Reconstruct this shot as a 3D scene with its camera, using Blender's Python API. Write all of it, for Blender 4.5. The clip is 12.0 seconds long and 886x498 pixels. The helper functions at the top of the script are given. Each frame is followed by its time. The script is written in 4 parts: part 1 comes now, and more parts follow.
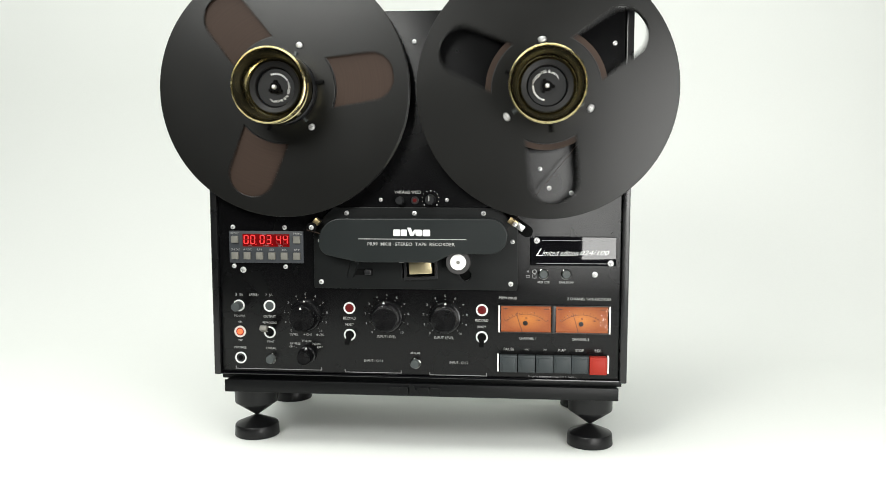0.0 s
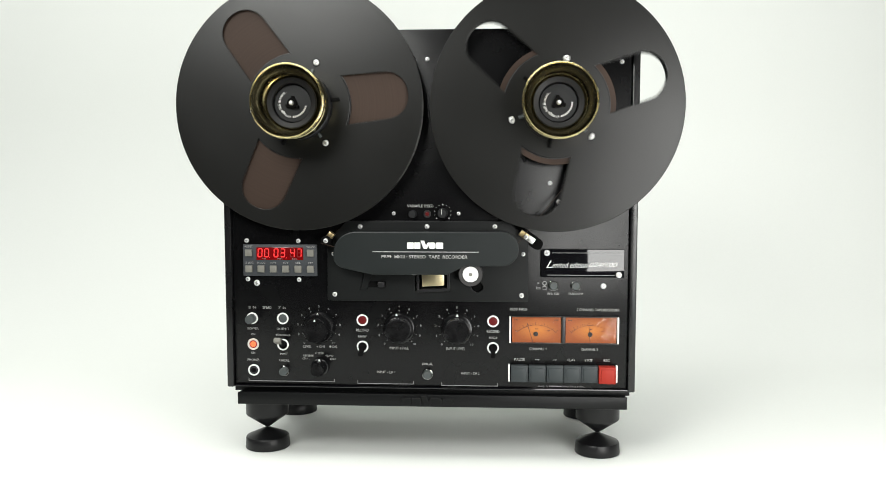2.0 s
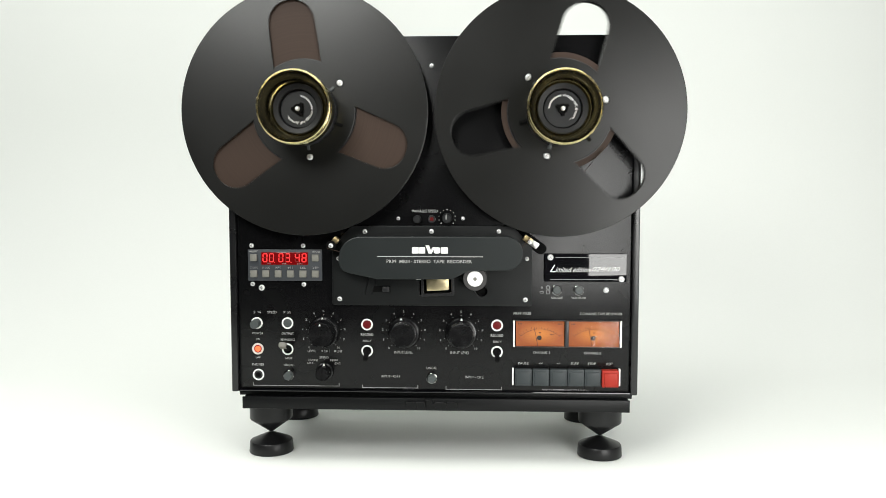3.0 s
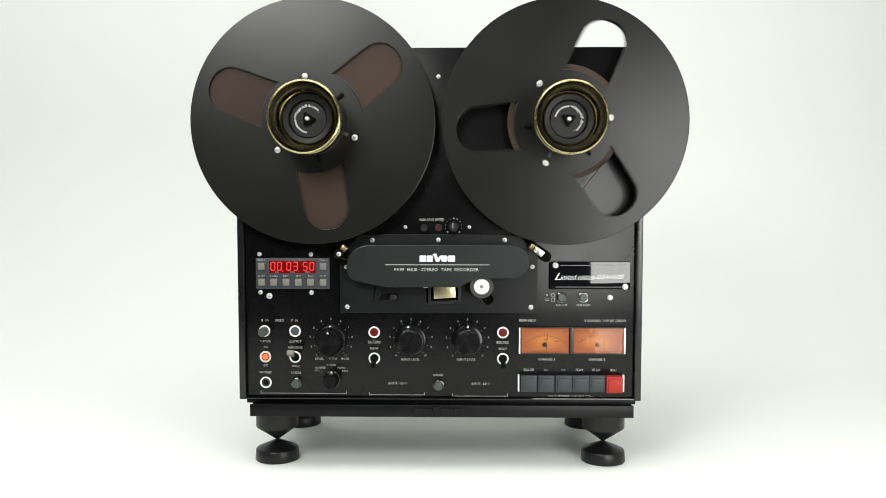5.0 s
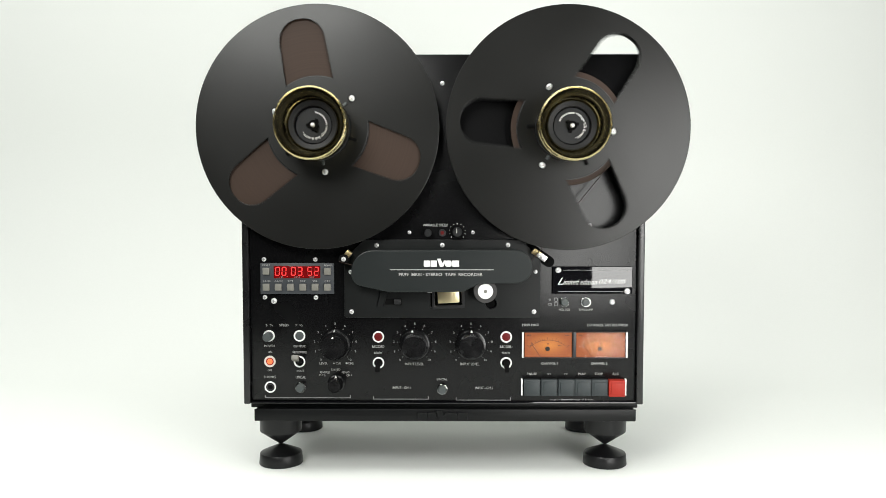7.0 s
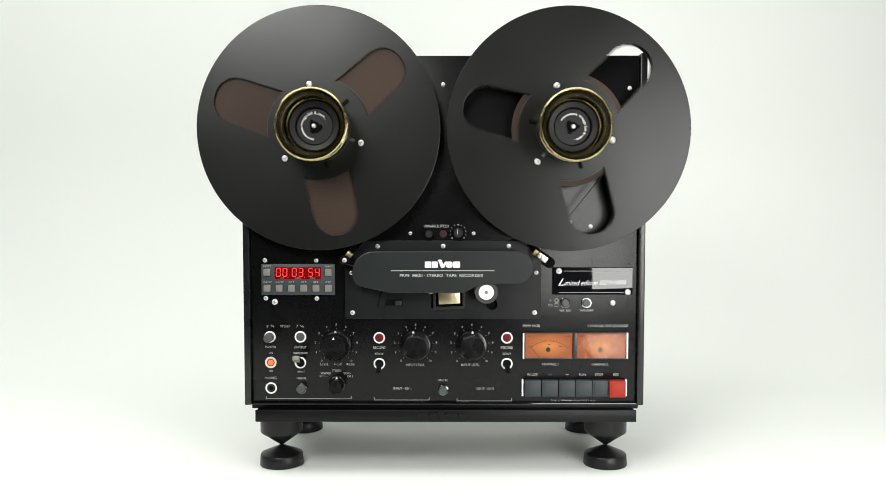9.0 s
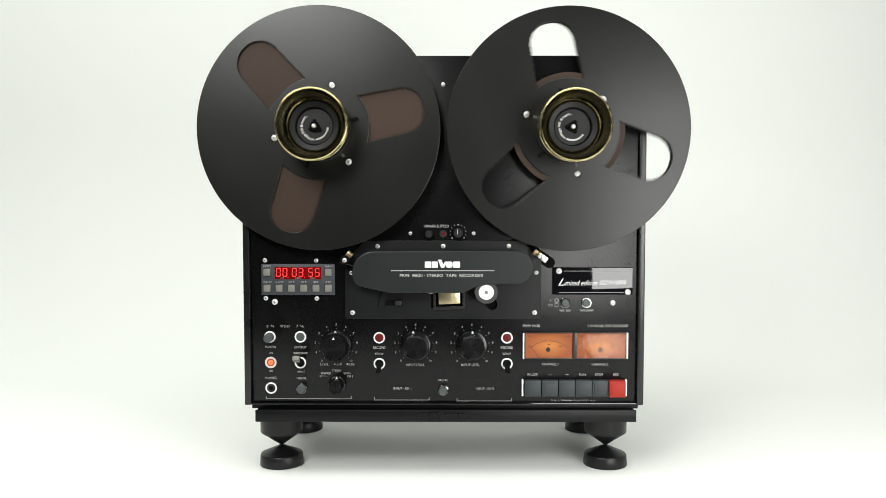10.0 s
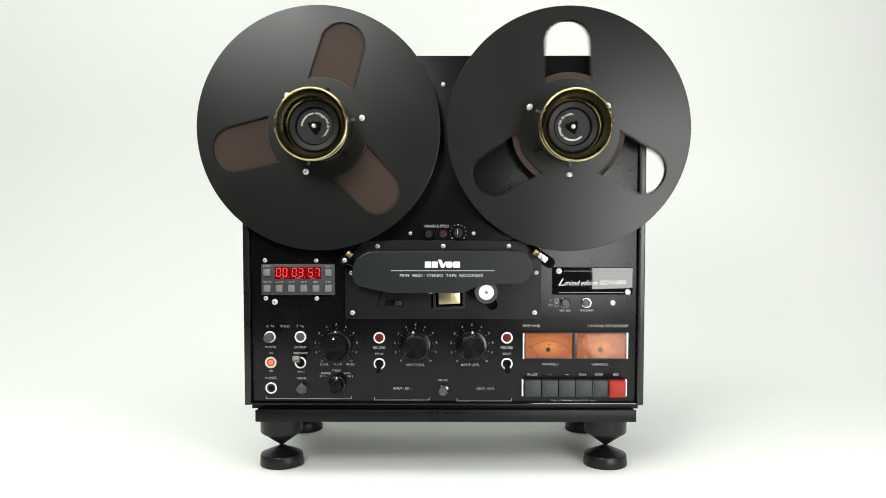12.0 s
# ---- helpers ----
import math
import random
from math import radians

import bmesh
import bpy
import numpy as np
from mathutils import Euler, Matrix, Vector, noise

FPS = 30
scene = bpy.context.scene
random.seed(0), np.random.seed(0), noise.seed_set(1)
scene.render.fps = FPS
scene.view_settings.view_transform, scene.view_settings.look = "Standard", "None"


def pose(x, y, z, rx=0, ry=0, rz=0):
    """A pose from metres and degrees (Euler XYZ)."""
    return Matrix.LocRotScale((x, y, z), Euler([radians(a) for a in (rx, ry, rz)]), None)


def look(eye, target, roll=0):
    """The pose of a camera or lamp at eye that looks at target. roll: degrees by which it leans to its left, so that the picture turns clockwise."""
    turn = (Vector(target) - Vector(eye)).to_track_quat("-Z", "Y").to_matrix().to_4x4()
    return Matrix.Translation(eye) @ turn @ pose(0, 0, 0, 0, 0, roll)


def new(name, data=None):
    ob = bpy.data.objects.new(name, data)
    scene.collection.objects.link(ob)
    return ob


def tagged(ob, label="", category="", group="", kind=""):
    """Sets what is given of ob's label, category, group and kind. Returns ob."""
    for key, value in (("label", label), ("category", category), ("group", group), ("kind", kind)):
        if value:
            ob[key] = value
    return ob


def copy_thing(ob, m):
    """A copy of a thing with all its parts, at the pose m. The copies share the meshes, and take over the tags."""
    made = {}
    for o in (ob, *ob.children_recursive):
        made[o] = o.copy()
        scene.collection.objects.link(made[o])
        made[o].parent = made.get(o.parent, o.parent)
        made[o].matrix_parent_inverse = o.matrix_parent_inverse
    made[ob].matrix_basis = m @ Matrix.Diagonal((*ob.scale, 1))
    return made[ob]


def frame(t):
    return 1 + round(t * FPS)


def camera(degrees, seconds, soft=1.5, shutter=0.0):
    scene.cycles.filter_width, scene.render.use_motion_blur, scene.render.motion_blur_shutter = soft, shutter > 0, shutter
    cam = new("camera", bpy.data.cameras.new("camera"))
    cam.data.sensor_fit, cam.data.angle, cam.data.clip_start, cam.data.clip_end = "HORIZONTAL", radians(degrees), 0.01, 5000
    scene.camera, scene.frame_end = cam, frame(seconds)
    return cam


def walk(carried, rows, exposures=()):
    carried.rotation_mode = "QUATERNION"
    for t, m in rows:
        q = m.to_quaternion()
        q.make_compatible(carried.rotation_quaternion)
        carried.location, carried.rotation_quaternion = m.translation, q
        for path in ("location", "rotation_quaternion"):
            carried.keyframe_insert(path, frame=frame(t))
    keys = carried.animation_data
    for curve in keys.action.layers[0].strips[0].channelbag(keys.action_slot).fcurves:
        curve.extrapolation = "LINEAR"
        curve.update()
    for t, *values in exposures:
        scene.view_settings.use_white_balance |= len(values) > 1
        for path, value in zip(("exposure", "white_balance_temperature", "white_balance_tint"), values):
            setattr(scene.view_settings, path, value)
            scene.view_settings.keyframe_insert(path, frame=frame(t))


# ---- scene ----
# The camera glides back and down to rest
cam = camera(56.0, 12.0, soft=0.8, shutter=0.5)
PATH = [
    (0, 0.1117, -0.8812, 0.3132, 84.174, 5.280),
    (0.5, 0.1014, -0.8881, 0.3112, 84.603, 4.833),
    (1, 0.0911, -0.8938, 0.3098, 84.945, 4.360),
    (1.5, 0.0809, -0.8987, 0.3089, 85.224, 3.879),
    (2, 0.0710, -0.9031, 0.3084, 85.460, 3.405),
    (2.5, 0.0616, -0.9072, 0.3081, 85.666, 2.948),
    (3, 0.0526, -0.9110, 0.3079, 85.851, 2.517),
    (3.5, 0.0443, -0.9146, 0.3080, 86.020, 2.120),
    (4, 0.0367, -0.9180, 0.3080, 86.176, 1.759),
    (4.5, 0.0299, -0.9210, 0.3082, 86.319, 1.437),
    (5, 0.0239, -0.9238, 0.3083, 86.447, 1.157),
    (5.5, 0.0186, -0.9263, 0.3085, 86.559, 0.917),
    (6, 0.0143, -0.9283, 0.3086, 86.654, 0.716),
    (6.5, 0.0107, -0.9298, 0.3088, 86.729, 0.555),
    (7, 0.0080, -0.9310, 0.3089, 86.785, 0.429),
    (7.5, 0.0060, -0.9317, 0.3089, 86.822, 0.336),
    (8, 0.0047, -0.9320, 0.3090, 86.842, 0.274),
    (8.5, 0.0040, -0.9321, 0.3090, 86.849, 0.239),
    (9, 0.0038, -0.9321, 0.3090, 86.850, 0.228),
    (12, 0.0038, -0.9321, 0.3090, 86.850, 0.228),
]
walk(cam, [(t, pose(x, y, z, rx, 0.02, rz)) for t, x, y, z, rx, rz in PATH], exposures=[(0, 0.0), (12, 0.0)])

# ---- world and studio lights ----
world = bpy.data.worlds.new("world")
scene.world = world
world.use_nodes = True
world.node_tree.nodes["Background"].inputs[0].default_value = (0.92, 1.0, 0.95, 1)
world.node_tree.nodes["Background"].inputs[1].default_value = 0.03


def softbox(name, eye, target, w, h, watts, colour=(1, 1, 1)):
    data = bpy.data.lights.new(name, "AREA")
    data.shape, data.size, data.size_y, data.energy, data.color = "RECTANGLE", w, h, watts, colour
    ob = new(name, data)
    ob.matrix_world = look(eye, target)
    return ob


softbox("softbox_right", (0.477, -0.65, 0.265), (0.477, 0.0, 0.265), 0.40, 0.53, 6.5, (1.0, 1.0, 0.97))
softbox("softbox_left", (-0.35, -0.85, 0.81), (-0.17, 0.0, 0.47), 0.38, 0.34, 8.0, (0.99, 1.0, 0.96))
softbox("softbox_top", (-0.36, -0.50, 1.95), (-0.26, 0.50, 0.15), 3.0, 1.2, 46.0, (0.98, 1.0, 0.97))


# ---- materials ----
def material(name, colour, rough=0.5, metal=0.0, spec=0.5, grain=0.0, grain_size=900.0, wear=0.0, wear_size=25.0, bump=0.0,
             glow=None, glow_strength=0.0):
    m = bpy.data.materials.new(name)
    m.use_nodes = True
    nt = m.node_tree
    b = nt.nodes["Principled BSDF"]
    b.inputs["Base Color"].default_value = (*colour, 1)
    b.inputs["Roughness"].default_value = rough
    b.inputs["Metallic"].default_value = metal
    b.inputs["Specular IOR Level"].default_value = spec
    if glow:
        b.inputs["Emission Color"].default_value = (*glow, 1)
        b.inputs["Emission Strength"].default_value = glow_strength
    tc = nt.nodes.new("ShaderNodeTexCoord")
    if grain or wear or bump:
        fine = nt.nodes.new("ShaderNodeTexNoise")
        fine.inputs["Scale"].default_value, fine.inputs["Detail"].default_value = grain_size, 3
        nt.links.new(tc.outputs["Object"], fine.inputs["Vector"])
        broad = nt.nodes.new("ShaderNodeTexNoise")
        broad.inputs["Scale"].default_value, broad.inputs["Detail"].default_value = wear_size, 4
        nt.links.new(tc.outputs["Object"], broad.inputs["Vector"])
        mix = nt.nodes.new("ShaderNodeMix")
        mix.data_type, mix.blend_type = "RGBA", "MULTIPLY"
        mix.inputs["A"].default_value = (*colour, 1)
        mix.inputs["Factor"].default_value = 1.0
        grey = nt.nodes.new("ShaderNodeMapRange")
        grey.inputs["To Min"].default_value, grey.inputs["To Max"].default_value = 1 - grain, 1 + grain
        nt.links.new(fine.outputs["Fac"], grey.inputs["Value"])
        nt.links.new(grey.outputs["Result"], mix.inputs["B"])
        nt.links.new(mix.outputs["Result"], b.inputs["Base Color"])
        rr = nt.nodes.new("ShaderNodeMapRange")
        rr.inputs["From Min"].default_value, rr.inputs["From Max"].default_value = 0.3, 0.7
        rr.inputs["To Min"].default_value, rr.inputs["To Max"].default_value = max(0.0, rough - wear), min(1.0, rough + wear)
        nt.links.new(broad.outputs["Fac"], rr.inputs["Value"])
        nt.links.new(rr.outputs["Result"], b.inputs["Roughness"])
        if bump:
            bp = nt.nodes.new("ShaderNodeBump")
            bp.inputs["Strength"].default_value, bp.inputs["Distance"].default_value = bump, 0.0003
            nt.links.new(fine.outputs["Fac"], bp.inputs["Height"])
            nt.links.new(bp.outputs["Normal"], b.inputs["Normal"])
    return m


M_PAPER = material("white_paper", (0.84, 0.857, 0.825), 0.75, spec=0.2, grain=0.015, grain_size=260, wear=0.05, wear_size=3, bump=0.05)
M_WALL = material("dark_studio_paint", (0.05, 0.05, 0.05), 0.8, grain=0.1, grain_size=60, wear=0.05)
M_PANEL = material("black_anodised_aluminium", (0.003, 0.003, 0.0033), 0.26, spec=0.25, grain=0.25, grain_size=2500, wear=0.03, bump=0.05)
M_CAB = material("black_satin_lacquer", (0.007, 0.007, 0.0075), 0.30, spec=0.5, grain=0.2, grain_size=1800, wear=0.05, bump=0.08)
M_BASE = material("black_powder_coat", (0.0035, 0.0038, 0.004), 0.42, spec=0.2, grain=0.25, grain_size=1600, wear=0.05, bump=0.15)
M_PLATE = material("dark_grey_painted_steel", (0.0062, 0.0070, 0.0070), 0.40, spec=0.3, grain=0.2, grain_size=1800, wear=0.05, bump=0.08)
M_COVER = material("charcoal_brushed_cover", (0.0100, 0.0127, 0.0127), 0.42, spec=0.35, grain=0.2, grain_size=2200, wear=0.04, bump=0.06)
M_REEL = material("matt_black_anodised_flange", (0.0080, 0.0080, 0.0074), 0.31, spec=0.29, grain=0.2, grain_size=2200, wear=0.03, wear_size=12, bump=0.08)
M_PLASTIC = material("black_plastic", (0.012, 0.012, 0.013), 0.35, grain=0.2, grain_size=1500, wear=0.08, wear_size=60, bump=0.05)
M_GLOSS = material("black_gloss_acrylic", (0.004, 0.004, 0.005), 0.055, spec=0.6)
# Dead black for black parts; elsewhere it paints in the shade of holes.
M_VOID = material("hole_shade_and_black_parts", (0.003, 0.003, 0.003), 0.9, spec=0.1)
M_PRINT = material("white_print", (0.37, 0.37, 0.36), 0.6)
M_DIMPRINT = material("grey_print", (0.23, 0.23, 0.23), 0.6)
M_WHITE = material("white_enamel", (0.76, 0.76, 0.74), 0.35)
M_STEEL = material("bright_steel", (0.74, 0.74, 0.73), 0.38, metal=0.55, grain=0.1, grain_size=1500, wear=0.08, wear_size=300)
M_SILVER = material("satin_aluminium", (0.62, 0.62, 0.61), 0.35, metal=1.0, grain=0.1, grain_size=1500, wear=0.08, wear_size=300)
M_GOLD = material("polished_gold", (0.54, 0.47, 0.26), 0.15, metal=1.0, grain=0.08, grain_size=900, wear=0.06, wear_size=200)
M_BRASS = material("brass", (0.80, 0.68, 0.42), 0.34, metal=1.0, grain=0.05, grain_size=900, wear=0.03, wear_size=200)
M_OLDBRASS = material("tarnished_brass", (0.46, 0.36, 0.19), 0.38, metal=1.0, grain=0.12, grain_size=900, wear=0.08, wear_size=300)
M_FOOT = material("black_turned_foot", (0.0055, 0.0055, 0.006), 0.38, spec=0.32, grain=0.2, grain_size=1500, wear=0.06, wear_size=60, bump=0.05)
M_GREYDISC = material("dark_grey_nylon", (0.006, 0.0064, 0.007), 0.5, spec=0.3, grain=0.15, grain_size=1500, wear=0.05, bump=0.05)
M_GREYRING = material("mid_grey_nylon", (0.0085, 0.0085, 0.0088), 0.5, spec=0.25, grain=0.15, grain_size=1500, wear=0.05)
M_RUBBER = material("dark_rubber", (0.03, 0.028, 0.028), 0.6, grain=0.2, grain_size=900, wear=0.08, bump=0.1)
M_KEY = material("slate_grey_key", (0.030, 0.036, 0.038), 0.5, spec=0.3, grain=0.12, grain_size=1500, wear=0.06, bump=0.05)
M_REDKEY = material("red_key", (0.29, 0.022, 0.013), 0.5, spec=0.2, grain=0.08, grain_size=1500, wear=0.06)
M_REDLENS = material("dark_red_lens", (0.11, 0.007, 0.007), 0.4, spec=0.2)
M_JACK = material("grey_green_button", (0.05, 0.058, 0.058), 0.5, grain=0.1, wear=0.05)
M_CAP = material("warm_grey_cap", (0.17, 0.165, 0.143), 0.5, grain=0.08, wear=0.05)
M_COUNTER = material("slate_counter_face", (0.036, 0.040, 0.046), 0.5, grain=0.12, grain_size=1500, wear=0.05)
# Filter and switched-off segments carry a faint added glow for the lit digits' spill.
M_DISPLAY = material("glowing_red_filter", (0.10, 0.003, 0.004), 0.12, glow=(1.0, 0.01, 0.01), glow_strength=0.07)
M_LIT = material("lit_red_segment", (0.3, 0.02, 0.02), 0.4, glow=(1.0, 0.03, 0.03), glow_strength=1.5)
M_FAINT = material("faint_red_segment", (0.10, 0.003, 0.004), 0.4, glow=(1.0, 0.01, 0.01), glow_strength=0.07)
M_NEON = material("glowing_orange_lamp", (0.6, 0.12, 0.04), 0.4, glow=(1.0, 0.16, 0.05), glow_strength=0.75)
M_NEONRIM = material("orange_lens_rim", (0.62, 0.57, 0.53), 0.35)
M_RINGSTEEL = material("polished_steel_ring", (0.55, 0.55, 0.54), 0.10, metal=1.0)
# Raised cross on each screw; its darker grey stands for shade inside the recess.
M_CROSS = material("screw_recess_shade", (0.30, 0.30, 0.30), 0.4, metal=0.6)
M_RIM = material("satin_gold", (0.78, 0.67, 0.37), 0.24, metal=1.0, grain=0.05, grain_size=900, wear=0.05, wear_size=200)
M_KNOB = material("glossy_black_knob", (0.005, 0.005, 0.0054), 0.20, grain=0.15, grain_size=1500, wear=0.05, wear_size=60)
# A faint orange emission is put into the print and the needle.
M_INK = material("glowing_dial_ink", (0.05, 0.016, 0.008), 0.6, glow=(0.5, 0.08, 0.02), glow_strength=0.05)


def tape_material():
    """Wound brown tape seen edge-on: fine rings round the spindle."""
    m = material("brown_wound_tape", (0.07, 0.047, 0.039), 0.55, spec=0.16)
    nt = m.node_tree
    b = nt.nodes["Principled BSDF"]
    tc = nt.nodes.new("ShaderNodeTexCoord")
    sep = nt.nodes.new("ShaderNodeSeparateXYZ")
    nt.links.new(tc.outputs["Object"], sep.inputs["Vector"])
    com = nt.nodes.new("ShaderNodeCombineXYZ")
    nt.links.new(sep.outputs["X"], com.inputs["X"])
    nt.links.new(sep.outputs["Z"], com.inputs["Y"])
    ln = nt.nodes.new("ShaderNodeVectorMath")
    ln.operation = "LENGTH"
    nt.links.new(com.outputs["Vector"], ln.inputs[0])
    ns = nt.nodes.new("ShaderNodeTexNoise")
    ns.noise_dimensions = "1D"
    ns.inputs["Scale"].default_value, ns.inputs["Detail"].default_value = 520, 3
    nt.links.new(ln.outputs["Value"], ns.inputs["W"])
    rp = nt.nodes.new("ShaderNodeValToRGB")
    rp.color_ramp.elements[0].position, rp.color_ramp.elements[0].color = 0.25, (0.038, 0.0240, 0.0178, 1)
    rp.color_ramp.elements[1].position, rp.color_ramp.elements[1].color = 0.75, (0.044, 0.0280, 0.0208, 1)
    nt.links.new(ns.outputs["Fac"], rp.inputs["Fac"])
    nt.links.new(rp.outputs["Color"], b.inputs["Base Color"])
    return m


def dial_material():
    """Back-lit orange meter card; the lamp's fall-off is painted into its emission colour."""
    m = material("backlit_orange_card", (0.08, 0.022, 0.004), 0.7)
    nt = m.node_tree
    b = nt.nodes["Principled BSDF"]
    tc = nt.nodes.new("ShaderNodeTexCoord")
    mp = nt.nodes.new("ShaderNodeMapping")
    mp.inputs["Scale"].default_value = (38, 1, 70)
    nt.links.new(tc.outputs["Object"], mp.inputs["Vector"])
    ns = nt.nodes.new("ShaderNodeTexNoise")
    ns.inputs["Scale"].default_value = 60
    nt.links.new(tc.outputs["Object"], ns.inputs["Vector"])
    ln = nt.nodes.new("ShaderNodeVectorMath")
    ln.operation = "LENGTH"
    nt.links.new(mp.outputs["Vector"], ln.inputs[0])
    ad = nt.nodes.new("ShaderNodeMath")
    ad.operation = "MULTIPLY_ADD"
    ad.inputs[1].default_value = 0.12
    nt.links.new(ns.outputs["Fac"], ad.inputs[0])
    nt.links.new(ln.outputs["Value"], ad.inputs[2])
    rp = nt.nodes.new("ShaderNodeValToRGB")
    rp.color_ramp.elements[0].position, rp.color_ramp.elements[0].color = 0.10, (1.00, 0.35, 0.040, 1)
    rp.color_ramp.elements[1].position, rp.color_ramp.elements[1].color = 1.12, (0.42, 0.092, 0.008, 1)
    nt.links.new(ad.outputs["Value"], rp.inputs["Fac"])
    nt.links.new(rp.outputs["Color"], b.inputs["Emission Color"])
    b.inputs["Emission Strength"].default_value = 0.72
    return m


def glass_material():
    m = bpy.data.materials.new("clear_meter_glass")
    m.use_nodes = True
    b = m.node_tree.nodes["Principled BSDF"]
    b.inputs["Transmission Weight"].default_value = 1.0
    b.inputs["Roughness"].default_value = 0.02
    b.inputs["IOR"].default_value = 1.19
    nt = m.node_tree
    tc, ns, bp = nt.nodes.new("ShaderNodeTexCoord"), nt.nodes.new("ShaderNodeTexNoise"), nt.nodes.new("ShaderNodeBump")
    ns.inputs["Scale"].default_value, ns.inputs["Detail"].default_value = 90, 1
    bp.inputs["Strength"].default_value, bp.inputs["Distance"].default_value = 0.5, 0.0006
    nt.links.new(tc.outputs["Object"], ns.inputs["Vector"])
    nt.links.new(ns.outputs["Fac"], bp.inputs["Height"])
    nt.links.new(bp.outputs["Normal"], b.inputs["Normal"])
    return m


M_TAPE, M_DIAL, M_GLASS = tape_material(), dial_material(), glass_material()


# ---- mesh helpers ----
def mesh_object(name, me, mats, parent=None, at=(0, 0, 0), label=""):
    ob = new(name, me)
    for m in mats if isinstance(mats, (list, tuple)) else [mats]:
        if m.name not in me.materials:
            me.materials.append(m)
    ob.location = at
    ob.parent = parent
    return tagged(ob, label)


def part(name, bm, mats, parent, label="", at=(0, 0, 0), smooth=True):
    me = bpy.data.meshes.new(name)
    bmesh.ops.recalc_face_normals(bm, faces=bm.faces[:])
    bm.to_mesh(me)
    bm.free()
    if smooth:
        me.polygons.foreach_set("use_smooth", [True] * len(me.polygons))
        me.set_sharp_from_angle(angle=radians(32))
    return mesh_object(name, me, mats, parent, at, label)


def again(ob, at, parent=None):
    """The same part at another place, on the same mesh."""
    o = new(ob.name, ob.data)
    o.location, o.parent = at, parent if parent else ob.parent
    if ob.get("label"):
        o["label"] = ob["label"]
    return o


def empty(name, at=(0, 0, 0), parent=None):
    o = new(name)
    o.empty_display_size = 0.02
    o.location, o.parent = at, parent
    return o


def box(bm, x0, x1, y0, y1, z0, z1, bevel=0.0, slot=0):
    r = bmesh.ops.create_cube(bm, size=1.0)
    m = Matrix.Translation(((x0 + x1) / 2, (y0 + y1) / 2, (z0 + z1) / 2)) @ Matrix.Diagonal((x1 - x0, y1 - y0, z1 - z0, 1))
    bmesh.ops.transform(bm, matrix=m, verts=r["verts"])
    faces = {f for v in r["verts"] for f in v.link_faces}
    for f in faces:
        f.material_index = slot
    if bevel:
        edges = {e for v in r["verts"] for e in v.link_edges}
        bmesh.ops.bevel(bm, geom=list(edges), offset=bevel, segments=2, affect="EDGES", profile=0.5, material=slot)
    return bm


def lathe(bm, profile, seg=48, x=0.0, z=0.0, y=0.0, axis="y", slot=0):
    """Turns a profile of (radius, height) round the y axis (height along y) or the z axis."""
    rings = []
    for r, h in profile:
        if r < 1e-7:
            p = (x, y + h, z) if axis == "y" else (x, y, z + h)
            rings.append([bm.verts.new(p)])
            continue
        ring = []
        for i in range(seg):
            a = 2 * math.pi * i / seg
            c, s = r * math.cos(a), r * math.sin(a)
            ring.append(bm.verts.new((x + c, y + h, z + s) if axis == "y" else (x + c, y + s, z + h)))
        rings.append(ring)
    for a, b in zip(rings, rings[1:]):
        n = max(len(a), len(b))
        for i in range(n):
            j = (i + 1) % n
            if len(a) == 1 and len(b) == 1:
                continue
            if len(a) == 1:
                f = bm.faces.new((a[0], b[i], b[j]))
            elif len(b) == 1:
                f = bm.faces.new((a[i], a[j], b[0]))
            else:
                f = bm.faces.new((a[i], a[j], b[j], b[i]))
            f.material_index = slot
    return bm


def fresh():
    return bmesh.new()


def curve_mesh(data):
    tmp = new("tmp", data)
    bpy.context.view_layer.update()
    me = bpy.data.meshes.new_from_object(tmp.evaluated_get(bpy.context.evaluated_depsgraph_get()))
    bpy.data.objects.remove(tmp)
    bpy.data.curves.remove(data)
    me.transform(Matrix.Rotation(radians(90), 4, "X"))
    me.materials.clear()
    return me


def flat(loops, thick, bevel=0.0):
    """A plate in the xz plane, cut from closed outlines; later outlines inside the first are holes. It is centred on y = 0."""
    cu = bpy.data.curves.new("outline", "CURVE")
    cu.dimensions, cu.fill_mode = "2D", "BOTH"
    cu.extrude, cu.bevel_depth, cu.bevel_resolution = thick / 2 - bevel, bevel, 1
    for pts in loops:
        sp = cu.splines.new("POLY")
        sp.points.add(len(pts) - 1)
        for p, (a, b) in zip(sp.points, pts):
            p.co = (a, b, 0, 1)
        sp.use_cyclic_u = True
    me = curve_mesh(cu)
    bm = bmesh.new()
    bm.from_mesh(me)
    bmesh.ops.remove_doubles(bm, verts=bm.verts[:], dist=1e-6)
    bm.to_mesh(me)
    bm.free()
    return me


def shifted(me, y):
    me.transform(Matrix.Translation((0, y, 0)))
    return me


def smooth_mesh(me, deg=14):
    me.polygons.foreach_set("use_smooth", [True] * len(me.polygons))
    me.set_sharp_from_angle(angle=radians(deg))
    return me


def circle(r, n=96, x=0.0, z=0.0):
    return [(x + r * math.cos(2 * math.pi * i / n), z + r * math.sin(2 * math.pi * i / n)) for i in range(n)]


